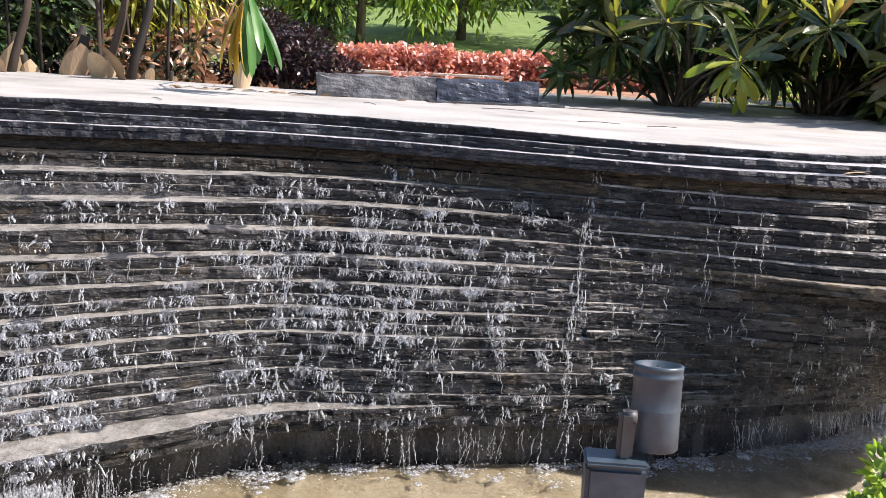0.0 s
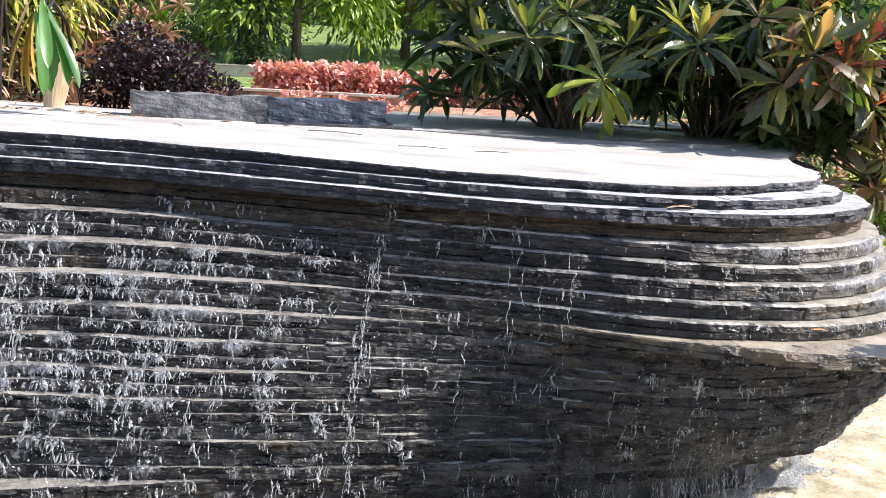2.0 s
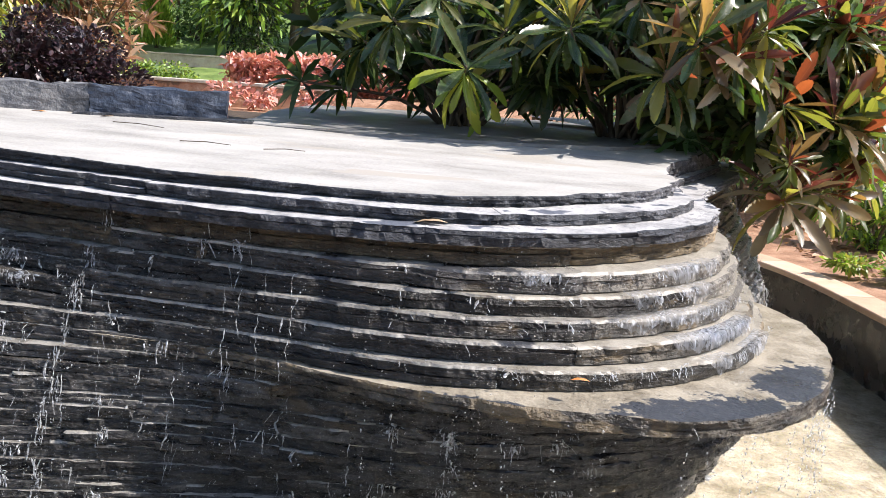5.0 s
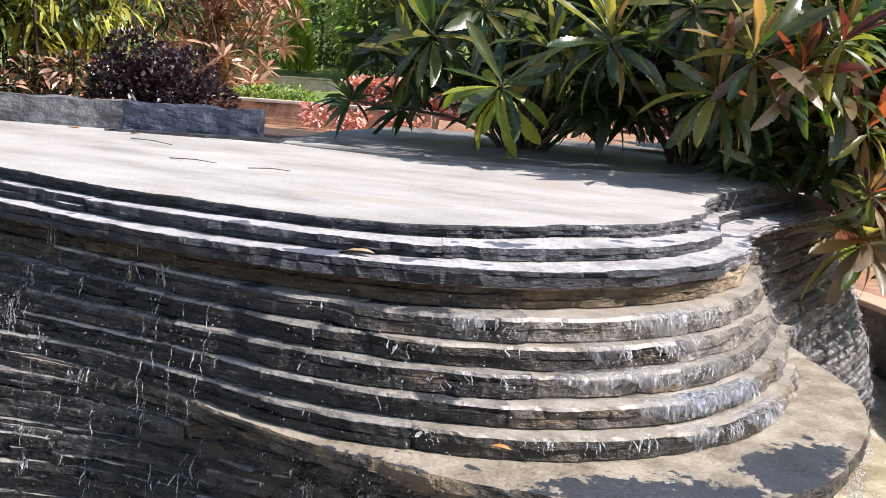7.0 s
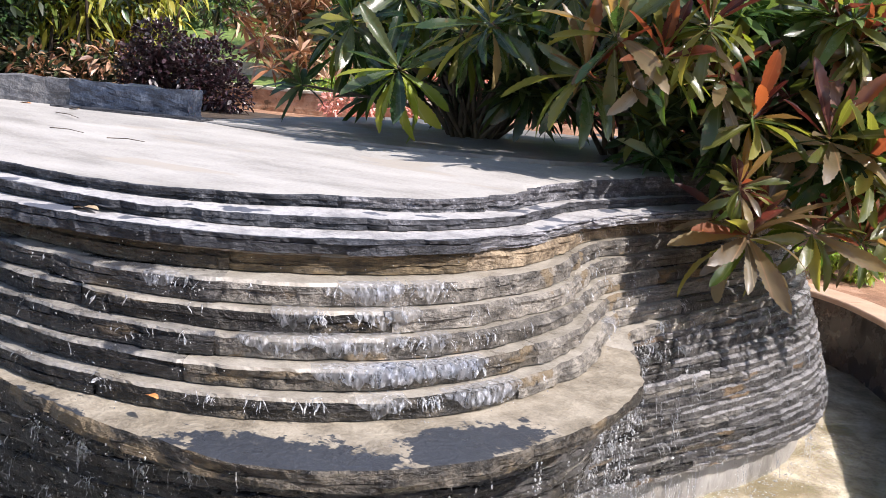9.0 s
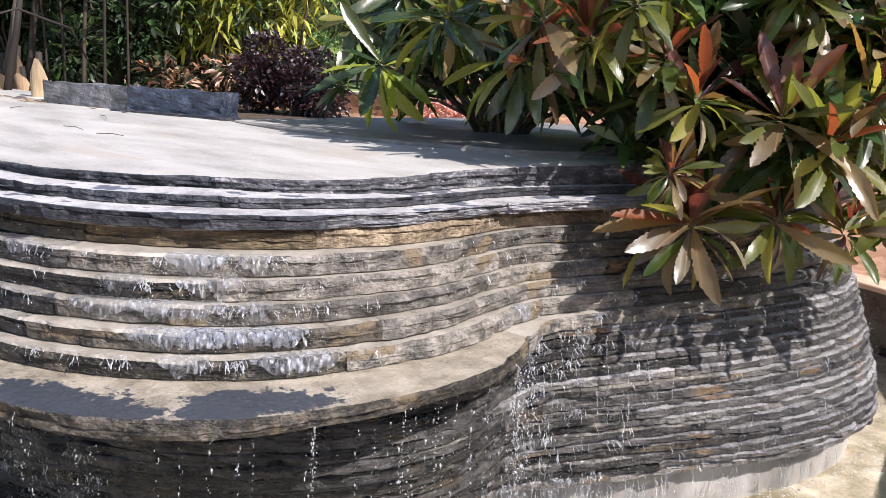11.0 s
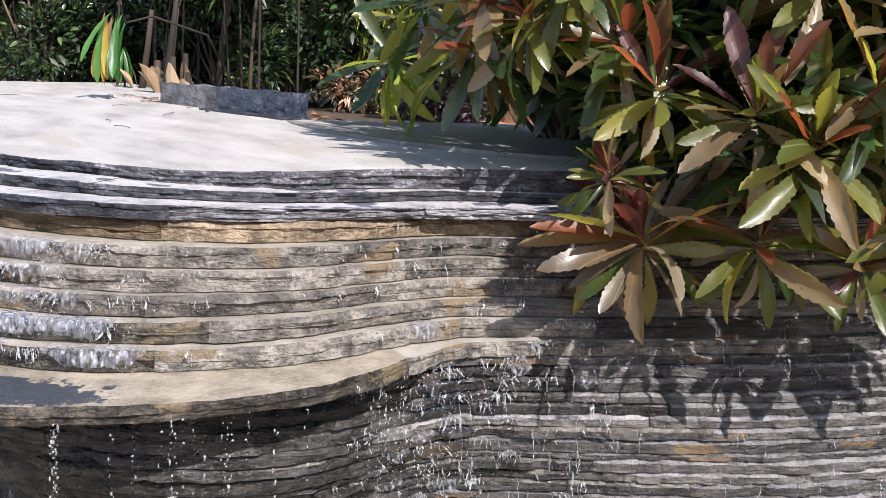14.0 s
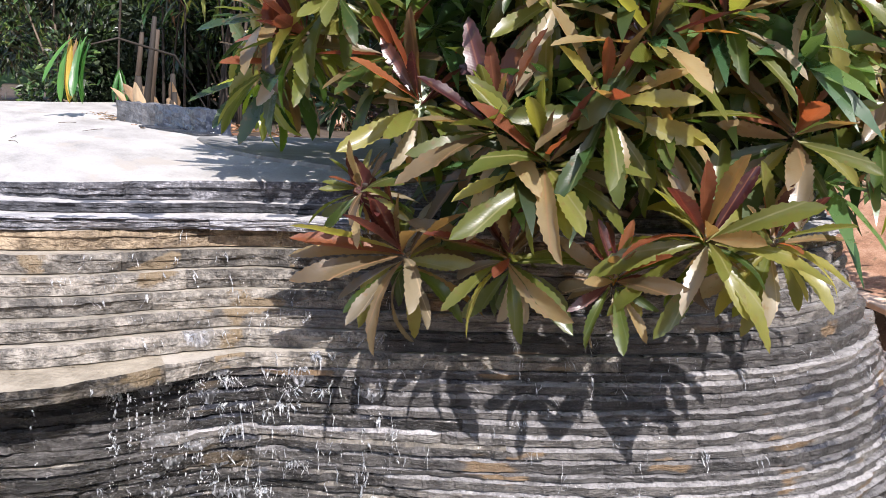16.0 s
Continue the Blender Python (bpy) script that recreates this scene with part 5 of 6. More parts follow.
for x, y, az, lean, size in ((-1.60, 4.20, 150, 12, 1.0), (-1.74, 4.24, 205, 20, 0.9), (-2.2, 4.2, 170, 15, 0.9)):
    cut = tagged(new("cut_cane"), "thick dark leaning cane with a broad dry tan sheath", "cane", "cut canes")
    p = W(x, y, 1.28)
    tip = p + Vector((0.22 * size, 0.06, 0.95 * size))
    v, f = tubes([[(p, 0.036), (p.lerp(tip, 0.3), 0.030), (p.lerp(tip, 0.6) + Vector((0.02, 0, 0)), 0.027), (tip, 0.02)]], 9)
    child("stalk", mesh("stalk", v, f, CANE, smooth=True), cut, "dark brown stalk")
    child("sheath", BROADSHEATH, cut, "broad dry tan sheath", Matrix.Translation(p + Vector((0.0, -0.03, 0.0))) @ Matrix.Rotation(radians(az), 4, "Z") @ Matrix.Rotation(radians(90 - lean), 4, "X") @ Matrix.Scale(size, 4))
# drooping spray of long leaves at the slab's edge
spray = tagged(new("leaf_spray"), "drooping spray of long green leaves with one yellow leaf", "plant")
L_PALM = broadleaf("deep_green_palm_leaf", [(0.025, 0.10, 0.018), (0.045, 0.155, 0.03), (0.085, 0.21, 0.045)], (0.10, 0.22, 0.06), 0.35, (0.35, 0.55), 0.1, (1.6, 1.6, 1.0))
L_YELLOW = broadleaf("withered_yellow_leaf", [(0.34, 0.22, 0.03), (0.48, 0.33, 0.05), (0.58, 0.43, 0.10)], (0.5, 0.38, 0.12), 0.4, (0.4, 0.6), 0.1, (1.2, 1.2, 1.0))
LONG = {c: leaf_mesh("long_leaf", m, 0.46, 0.068, 0.45, 0.3, 14, 0.0) for c, m in (("g", L_PALM), ("y", L_YELLOW), ("d", SHEATH))}
sc = W(-0.886, 3.84, 1.745)
for k, (az, c, dip) in enumerate(((0, "g", 62), (14, "g", 70), (-14, "g", 66), (30, "g", 58), (-28, "g", 74), (46, "g", 52), (8, "g", 78), (-38, "g", 80), (62, "g", 48), (-60, "y", 66), (-75, "d", 70), (22, "g", 40), (-48, "y", 72), (-66, "y", 58), (-84, "y", 76), (-95, "d", 62), (38, "g", 66))):
    child("leaf", LONG[c], spray, m=Matrix.Translation(sc + Vector((0.012 * (k % 3), -0.01 * k, 0.02 * (k % 4)))) @ Matrix.Rotation(radians(az - 170), 4, "Z") @ Matrix.Rotation(radians(-dip), 4, "X"))
v, f = tubes([[(W(-1.1, 4.6, 1.25), 0.016), (W(-1.03, 4.3, 1.72), 0.012), (W(-0.93, 3.98, 1.79), 0.009), (sc, 0.007)]])
child("stem", mesh("stem", v, f, CANE, smooth=True), spray)
# pale shreds on the slab beside the kerb
pts = np.stack([rng.uniform(-1.25 * U, -0.5 * U, 60), rng.normal(3.93 * U, 0.06, 60), np.full(60, H(1.345))], 1)
pts[:, 2] = [top_height(p[0], p[1]) + 0.006 for p in pts]
v, f = leaf_cloud(pts, np.stack([rng.normal(size=60), rng.normal(size=60), rng.normal(0, 0.12, 60)], 1), 0.07, 0.014, rng, 0.05)
tagged(new("dry_shreds", fast_mesh("dry_shreds", v, f, SHEATH)), "pale dry leaf shreds lying on the slab", "leaves", kind="stuff")
# second low spray by the stumps
low_spray = tagged(new("leaf_spray"), "low tuft of drooping green leaves among dry sheaths", "plant")
lc = W(-2.35, 4.12, 1.62)
for k in range(11):
    child("leaf", LONG["g" if k % 4 else "d"], low_spray, m=Matrix.Translation(lc + Vector((0.01 * (k % 3), 0.01 * (k % 2), 0.015 * (k % 4)))) @ Matrix.Rotation(radians(k * 47), 4, "Z") @ Matrix.Rotation(radians(-55 - 5 * (k % 5)), 4, "X") @ Matrix.Scale(0.72, 4))
v, f = tubes([[(W(-2.36, 4.14, 1.27), 0.014), (W(-2.35, 4.13, 1.45), 0.011), (lc, 0.008)]])
child("stem", mesh("stem", v, f, CANE, smooth=True), low_spray)
# dead leaves lying along the back of the slab
pts = np.stack([rng.uniform(-2.8 * U, -0.45 * U, 260), rng.uniform(4.28 * U, 4.9 * U, 260), rng.uniform(H(1.27), H(1.32), 260)], 1)
v, f = leaf_cloud(pts, np.stack([rng.normal(size=260), rng.normal(size=260), rng.normal(0, 0.25, 260)], 1), 0.12, 0.04, rng, 0.2)
tagged(new("leaf_litter", fast_mesh("leaf_litter", v, f, F_DRY)), "dry brown fallen leaves on the soil", "leaves", kind="stuff")


def tree(label, center, height, crown, n, leaf, mats, seed, group="garden trees", stout=1.0):
    """A tree: tapered trunk with limbs and a crown of leaf clumps."""
    rg = np.random.default_rng(seed)
    ob = tagged(new("tree"), label, "tree", group)
    b = W(*center)
    b.z += 0.12 * U * max(0.0, center[1] - 10.6)
    a, h0 = crown
    clumps = np.stack([rg.normal(0, a * 0.5, 26), rg.normal(0, a * 0.5, 26), rg.uniform(h0, height, 26)], 1)
    lines = [[(b, 0.05 * stout * height ** 0.6), (b + Vector((0.05, 0, height * 0.4)), 0.035 * stout * height ** 0.6), (b + Vector((0, 0.08, height * 0.85)), 0.02)]]
    for c in clumps:
        s = b + Vector((0.03, 0.02, min(c[2] * 0.7, height * 0.7)))
        e = b + Vector(c)
        lines.append([(s, 0.025), (s.lerp(e, 0.5) + Vector((0, 0, 0.1)), 0.016), (e, 0.008)])
    v, f = tubes(lines)
    child("trunk", mesh("trunk", v, f, BARK, smooth=True), ob)
    for k, mat in enumerate(mats):
        m = n // len(mats)
        w = rg.integers(0, 26, m)
        d = rg.normal(size=(m, 3))
        p = clumps[w] + d * a * 0.20 + np.array(b)
        v, f = leaf_cloud(p, d + rg.normal(size=(m, 3)) * 0.7, leaf[0], leaf[1], rg, 0.5)
        child("crown", fast_mesh("crown", v, f, mat), ob)
    return ob


tree("slender tree with bright feathery green leaves", (-2.0, 13.4, 1.27), 4.2, (1.7, 1.1), 9000, (0.22, 0.07), [F_BRIGHT, F_BRIGHT, F_MID], 21)
tree("tall bright yellow-green leafy tree", (-0.6, 15.5, 1.27), 4.5, (1.8, 0.4), 8000, (0.22, 0.08), [F_YELLOW, F_BRIGHT], 22)
tree("dark green broadleaf tree", (1.6, 15.0, 1.27), 5.5, (2.2, 0.7), 8000, (0.16, 0.07), [F_MID, F_GREEN], 23)
tree("sunlit yellow-green broadleaf tree", (4.5, 13.0, 1.27), 5.5, (2.2, 0.6), 8000, (0.16, 0.07), [F_BRIGHT, F_YELLOW], 24)
tree("dark green broadleaf tree", (-7.0, 17.0, 1.27), 6.0, (2.6, 0.8), 8000, (0.18, 0.08), [F_GREEN, F_MID], 25)
tree("dark green broadleaf tree", (-11.5, 14.0, 1.27), 6.0, (2.6, 0.6), 8000, (0.18, 0.08), [F_MID, F_GREEN], 26)
tree("dark green broadleaf tree", (-4.9, 7.2, 1.27), 4.8, (1.9, 0.7), 9000, (0.15, 0.06), [F_GREEN, F_MID], 27)
tree("dark green broadleaf tree", (-6.6, 4.9, 1.27), 5.0, (2.0, 0.5), 9000, (0.16, 0.06), [F_GREEN, F_MID], 28)
tree("young tree with a thin pale trunk and sparse leaves", (-4.4, 15.0, 1.27), 3.4, (0.5, 1.3), 500, (0.24, 0.09), [F_MID, F_YELLOW], 29, stout=0.4)
tree("dark green broadleaf tree", (7.5, 11.0, 1.0), 5.0, (2.2, 0.5), 7000, (0.16, 0.07), [F_MID, F_BRIGHT], 30)

# far woods
F_WOODS = leafmat("woodland_foliage", [(0.03, 0.07, 0.02), (0.10, 0.17, 0.035), (0.26, 0.33, 0.08)], (0.5, 0.7))
m = 46000
ang = rng.uniform(-1.5, 1.35, m)
dist = rng.uniform(24, 30, m) * U
hh = rng.uniform(0, 1, m) ** 1.2 * (7.5 + 2.0 * np.sin(ang * 11) + 1.5 * np.sin(ang * 27))
p = np.stack([dist * np.sin(ang), dist * np.cos(ang), H(1.27) + 1.6 + hh], 1)
v, f = leaf_cloud(p, rng.normal(size=(m, 3)), 0.5, 0.27, rng, 0.3)
tagged(new("far_woods", fast_mesh("far_woods", v, f, F_WOODS)), "dense green woods far behind the garden", "woods", kind="stuff")
# wooded slope that closes the view behind them
vs, fs = [], []
for k in range(61):
    a = -1.9 + 3.8 * k / 60
    for d, z in ((30, -0.5), (33, 4.5), (37, 8.5), (44, 11)):
        n_ = noise.noise((k * 0.7, z * 0.5, 3)) * 1.2
        vs.append((d * U * math.sin(a), d * U * math.cos(a), z + n_))
fs = [(4 * k + q, 4 * k + q + 1, 4 * k + q + 5, 4 * k + q + 4) for k in range(60) for q in range(3)]
HILL = surf("wooded_slope", [(0.012, 0.03, 0.01), (0.04, 0.08, 0.025), (0.09, 0.14, 0.05)], 0.9, (1, 1, 1), (0.8, 0.95), 1.0, 3)
tagged(new("backdrop", mesh("backdrop", vs, fs, HILL)), "wooded green slope in the distance", "backdrop", kind="structure")

# beyond the pool on the right
bush("garden_shrub", "sunlit green shrub beyond the pool", "shrub", (3.92, 7.15, 0.58), (0.42, 0.4, 0.62), 3400, (0.07, 0.035), [F_BRIGHT, F_BRIGHT, F_MID], rng)
bush("garden_shrub", "low bright green plant beside the coping", "shrub", (3.66, 6.08, 0.58), (0.34, 0.2, 0.22), 1400, (0.06, 0.03), [F_BRIGHT, F_YELLOW], rng, trunk=False)
bush("garden_shrub", "low yellow-green plant in the red earth", "shrub", (2.75, 7.55, 0.58), (0.35, 0.25, 0.30), 1400, (0.07, 0.03), [F_BRIGHT, F_YELLOW], rng, trunk=False)
bush("garden_shrub", "reddish shrub beyond the pool", "shrub", (4.3, 8.3, 0.62), (0.9, 0.6, 1.4), 2600, (0.12, 0.04), [F_COPPER, F_YELLOW, F_BRIGHT], rng)
bush("garden_shrub", "green shrub in the red earth", "shrub", (3.0, 8.9, 0.8), (0.9, 0.5, 1.3), 2800, (0.10, 0.04), [F_MID, F_BRIGHT], rng)
bush("garden_shrub", "dark green shrub in the red earth", "shrub", (3.2, 8.2, 0.62), (0.7, 0.5, 1.1), 2600, (0.10, 0.04), [F_GREEN, F_MID], rng)
pth = [(4.10, 6.72), (6.5, 6.5), (9.5, 8.0), (9.0, 10.2), (6.0, 8.9), (4.7, 8.3), (4.32, 7.5)]
tagged(new("pavement", mesh("pavement", [W(x, y, 0.585) for x, y in pth], [tuple(range(len(pth)))], PALE)), "pale concrete garden path", "path", kind="structure")
# dry leaves and bits on the red earth
pts = np.stack([rng.uniform(4.6, 8.0, 900), rng.uniform(8.6, 11.5, 900), rng.uniform(0.008, 0.03, 900)], 1)
pts = pts[~inside(basin_poly, pts[:, 0] - 0.35, pts[:, 1] - 0.2)]
v, f = leaf_cloud(pts, np.stack([rng.normal(size=len(pts)), rng.normal(size=len(pts)), rng.normal(0, 0.2, len(pts))], 1), 0.10, 0.04, rng, 0.15)
tagged(new("leaf_litter", fast_mesh("leaf_litter", v, f, F_DRY)), "dry brown leaves scattered on the red earth", "leaves", kind="stuff")
# low bushes in front of the pool
for x, y, r, h in ((0.95, 1.56, 0.09, 0.29), (0.78, 1.45, 0.09, 0.27), (1.06, 1.62, 0.09, 0.23), (1.20, 1.74, 0.09, 0.27), (1.27, 1.76, 0.09, 0.28), (1.36, 1.79, 0.10, 0.29), (0.88, 1.48, 0.11, 0.22)):
    bush("box_bush", "small sunlit boxwood with round bright green leaves", "shrub", (x, y, 0.58), (r, r, h), 1300, (0.036, 0.022), [F_BRIGHT, F_BRIGHT, F_MID], rng, "low bushes by the pool", hang=0.0, upward=0.6)

# ---- fallen leaves and twigs ----
def lying_leaf(x, y, z, az, size, mat, label):
    me = leaf_mesh("fallen_leaf", mat, 0.10, 0.045, 0.5, 0.2, 7, 0.0)
    ob = new("fallen_leaf", me)
    ob.matrix_basis = Matrix.Translation(W(x, y, z)) @ Matrix.Rotation(az, 4, "Z") @ Matrix.Rotation(0.12, 4, "X") @ Matrix.Scale(size, 4)
    return tagged(ob, label, "leaf")


ORANGE = surf("orange_dead_leaf", [(0.45, 0.14, 0.03), (0.6, 0.22, 0.06), (0.68, 0.32, 0.12)], 30, (1, 1, 1), (0.5, 0.7), 0.3, 90)
lying_leaf(1.731, 2.684, 0.974, 1.2, 0.6, ORANGE, "orange dead leaf on a slate tread")
lying_leaf(1.40, 2.85, 1.252, 1.4, 1.2, SHEATH, "pale tan dead leaf on the slate ledge")
lying_leaf(-0.20, 3.98, 1.352, 1.4, 1.1, ORANGE, "orange dead leaf against the kerb")
lying_leaf(0.05, 4.0, 1.352, 1.7, 0.8, SHEATH, "tan dead leaf against the kerb")
for x, y, az, ln in ((0.138, 3.813, -0.41, 0.34), (0.521, 3.467, -0.10, 0.23), (0.785, 3.444, 0.25, 0.17), (-0.3, 3.65, 2.2, 0.14), (-1.05, 3.25, 2.2, 0.2)):
    c = W(x, y, 0)
    z = top_height(c.x, c.y) + 0.006
    d = Vector((math.cos(az), math.sin(az), 0)) * ln
    v, f = tubes([[(Vector((c.x, c.y, z)), 0.0022), (Vector((c.x, c.y, z + 0.004)) + d * 0.5 + Vector((0.0, 0.012, 0)), 0.002), (Vector((c.x, c.y, z)) + d, 0.0015)]])
    tagged(new("twig", mesh("twig", v, f, BARK)), "thin dry twig lying on the pale slab", "twig", "twigs on the slab")

# ---- falling water ----
rng = np.random.default_rng(9)
drops, ribs = [], []


def bead(p, z, r, h, lean=0.0):
    drops.append((p[0], p[1], z, r, h, lean))


def ribbon(i, o, z, length, width, bow=0.012, u=0.0):
    """A ragged thread of falling water from an edge: thick where it gathers, thin where it tears."""
    n = int(np.clip(length / 0.010, 4, 16))
    lean, d, run = rng.normal(0, 0.45 if length < 0.05 else 0.12), o + 0.006, []
    for k in range(n):
        t = k / (n - 1)
        w = width * (0.15 + 1.3 * rng.random() ** 2) * (0.35 + 0.65 * math.sin(math.pi * min(1.0, 0.12 + 0.88 * t)))
        u += rng.normal(lean * length / n, 0.0032)
        run.append((i, u, d + bow * t ** 0.6 + rng.normal(0, 0.0012), z - length * t ** 1.15, w))
    ribs.append(run)


def spill(i, k, heavy):
    """Water breaking over the edge of row k at sample i: a few ribbons close together and the drops they shed."""
    zt, zb, o = rows[k][2][i], rows[k][3][i], rows[k][4][i]
    wide_ = abs(rng.normal(0, 0.016 * heavy))
    for _ in range(int(rng.integers(1, 4))):
        ln = rng.uniform(0.008, 0.03) if 8 < station[i] < 13.3 else rng.uniform(0.012, 0.042) if rng.random() < 0.75 else rng.uniform(0.04, 0.08)
        ribbon(i, o, zt + 0.003 - 0.04 * rng.random() ** 2, ln, heavy * rng.uniform(0.0014, 0.0048), 0.010 + 0.01 * rng.random(), rng.normal(0, wide_ + 0.004))
    for _ in range(int(rng.integers(2, 7))):
        t = rng.random()
        r = min(0.0034, 0.0007 + rng.exponential(0.0006)) * heavy
        p = line[i] + out[i] * (o + 0.012 + 0.02 * t + rng.normal(0, 0.006)) + tan[i] * rng.normal(0, wide_ + 0.008)
        bead(p, zt - t * 0.08, r, r * rng.uniform(0.8, 2.4), rng.normal(0, 0.4))
    if rng.random() < 0.5:
        for _ in range(int(rng.integers(2, 7))):
            r = heavy * rng.uniform(0.001, 0.003)
            p = line[i] + out[i] * (o - abs(rng.normal(0, 0.012))) + tan[i] * rng.normal(0, wide_ + 0.012)
            bead(p, zt + 0.004, r * 1.6, r * 0.5)


def spread(stations, weights):
    """Odds of water along the wall, patchy."""
    w = np.interp(station, stations, weights) * np.array([0.25 + 2.2 * max(0, noise.noise((i * STEP * 4.5, 4.2, 0)) + 0.15) for i in range(COUNT)])
    w[:lo + 1] = 0
    w[hi - 1:] = 0
    return w / w.sum()


odds = spread((0.6, 1.5, 2.5, 3.5, 4.5, 5.2, 5.9, 6.6, 7.5, 8.3, 9.3, 10, 11, 12, 13, 14, 15, 16, 18, 20), (1.6, 1.7, 1.6, 1.35, 1.4, 1.25, 0.75, 0.5, 0.4, 0.16, 0.12, 0.14, 0.14, 0.10, 0.4, 1.0, 0.8, 0.5, 0.4, 0.25))
for i in rng.choice(COUNT, 900, p=odds):
    at = station[i]
    k = int(rng.choice(over[i]))
    if 8 < at < 13.3 and rows[k][2][i] < H(0.9) and rng.random() < 0.85:
        k = int(rng.choice(over[i][1:6]))
    spill(int(i), k, rng.uniform(0.7, 1.5) * (1.8 if at < 5.3 else 1.1 if at < 8 else 0.6 if at < 13 else 0.85))
# fine spray hanging before the face
for i in rng.choice(COUNT, 9000, p=odds):
    k = int(rng.choice(over[i]))
    r = 0.0005 + rng.exponential(0.00045)
    p = line[i] + out[i] * (rows[k][4][i] + 0.012 + abs(rng.normal(0, 0.02))) + tan[i] * rng.normal(0, 0.02)
    bead(p, rows[k][2][i] - rng.random() * 0.05, r, r * rng.uniform(0.8, 2.0), rng.normal(0, 0.6))


# specks before the dark front
for _ in range(5000):
    i = int(np.searchsorted(station, rng.uniform(4.8, 9.2)))
    k = int(rng.choice(over[i]))
    r = 0.0006 + rng.exponential(0.00045)
    bead(line[i] + out[i] * (rows[k][4][i] + 0.015 + abs(rng.normal(0, 0.02))), rows[k][2][i] - rng.random() * 0.06, r, r * rng.uniform(0.7, 2.0), rng.normal(0, 0.6))


# clumps where water strikes a tread and breaks up
def splash(i, k, size):
    zt, o = rows[k][2][i], rows[k][4][i]
    for _ in range(int(rng.integers(9, 17) * size)):
        u, d, z, way = rng.normal(0, 0.016 * size), o - 0.004 + abs(rng.normal(0, 0.008)), zt + rng.normal(0.002, 0.008), rng.uniform(0, 6.283)
        n, run = int(rng.integers(4, 8)), []
        w0 = size * (0.0012 + rng.exponential(0.0019))
        for q in range(n):
            run.append((i, u, d + 0.008 * q / n, z, w0 * (0.4 + rng.random()) * math.sin(math.pi * (q + 0.7) / (n + 0.4))))
            way += rng.normal(0, 0.7)
            u += 0.0042 * math.cos(way)
            z += 0.0042 * math.sin(way) - 0.0025
        ribs.append(run)
    for _ in range(int(rng.integers(2, 6))):
        ribbon(i, o, zt, rng.uniform(0.02, 0.05) * size, rng.uniform(0.001, 0.0035), 0.012, rng.normal(0, 0.012))
    for _ in range(int(rng.integers(8, 20) * size)):
        r = 0.0006 + rng.exponential(0.0007)
        bead(line[i] + out[i] * (o + abs(rng.normal(0.004, 0.014))) + tan[i] * rng.normal(0, 0.022), zt + rng.normal(-0.006, 0.016), r, r * rng.uniform(0.7, 1.6), rng.normal(0, 0.6))


sites = [(rng.uniform(2.0, 6.0), 2, 21) for _ in range(140)] + [(rng.normal(4.7, 0.45), 4, 14) for _ in range(44)] + [(rng.uniform(6.0, 9.5), 5, 20) for _ in range(20)] + [(rng.normal(2.65, 0.25), 11, 21) for _ in range(60)] + [(rng.normal(14.0, 0.8), 6, 27) for _ in range(22)] + [(rng.normal(10.5, 0.35), 1, 6) for _ in range(12)]
for at, first, last in sites:
    i = int(np.searchsorted(station, np.clip(at, 0.8, 18.5)))
    for q in range(int(rng.integers(1, 4))):
        splash(int(np.clip(i + rng.normal(0, 2), lo + 1, hi - 2)), over[i][min(len(over[i]) - 1, int(rng.integers(first, last)))], rng.uniform(0.5, 1.45) if at < 9 or at > 12 else rng.uniform(0.4, 0.9))


# streams that run down over many edges
def stream(st, first, last, heavy, gaps):
    i = float(np.searchsorted(station, st))
    run = over[int(i)]
    for k in run[first:last]:
        i = float(np.clip(i + rng.normal(0, 0.45), lo + 1, hi - 2))
        g = int(i)
        if rng.random() < gaps:
            continue
        zt, zb, o = rows[k][2][g], rows[k][3][g], rows[k][4][g]
        for _ in range(2 if heavy > 1.2 else 1):
            ribbon(g, o, zt + 0.006, (zt - zb) * rng.uniform(1.0, 1.45), heavy * rng.uniform(0.0016, 0.0036), 0.012, rng.normal(0, 0.004 * heavy))
        for _ in range(int(4 * heavy)):
            r = heavy * rng.uniform(0.0006, 0.0018)
            bead(line[g] + out[g] * (o + 0.016 + abs(rng.normal(0, 0.008))) + tan[g] * rng.normal(0, 0.012), zt - rng.random() * (zt - zb), r, r * rng.uniform(0.8, 2.5), rng.normal(0, 0.4))


stream(6.28, 1, 26, 1.7, 0.0)
stream(6.31, 2, 26, 1.0, 0.2)
for st in (6.52, 6.9, 7.2, 7.5):
    stream(st, 1, 14, 0.75, 0.35)
for st in rng.uniform(5.6, 9.6, 26):
    f0 = int(rng.integers(8, 20))
    stream(float(st), f0, f0 + int(rng.integers(3, 9)), rng.uniform(0.6, 1.2), 0.3)
for st in rng.uniform(1.0, 5.9, 40):
    f0 = int(rng.integers(2, 16))
    stream(float(st), f0, f0 + int(rng.integers(3, 9)), rng.uniform(0.8, 1.5), 0.15)
for st in rng.normal(14.2, 0.7, 30):
    f0 = int(rng.integers(8, 28))
    stream(float(np.clip(st, 12.8, 17)), f0, f0 + int(rng.integers(3, 9)), rng.uniform(0.6, 1.1), 0.2)
for st in rng.uniform(14.5, 18.5, 14):
    f0 = int(rng.integers(12, 28))
    stream(float(st), f0, f0 + int(rng.integers(2, 6)), rng.uniform(0.5, 0.9), 0.2)
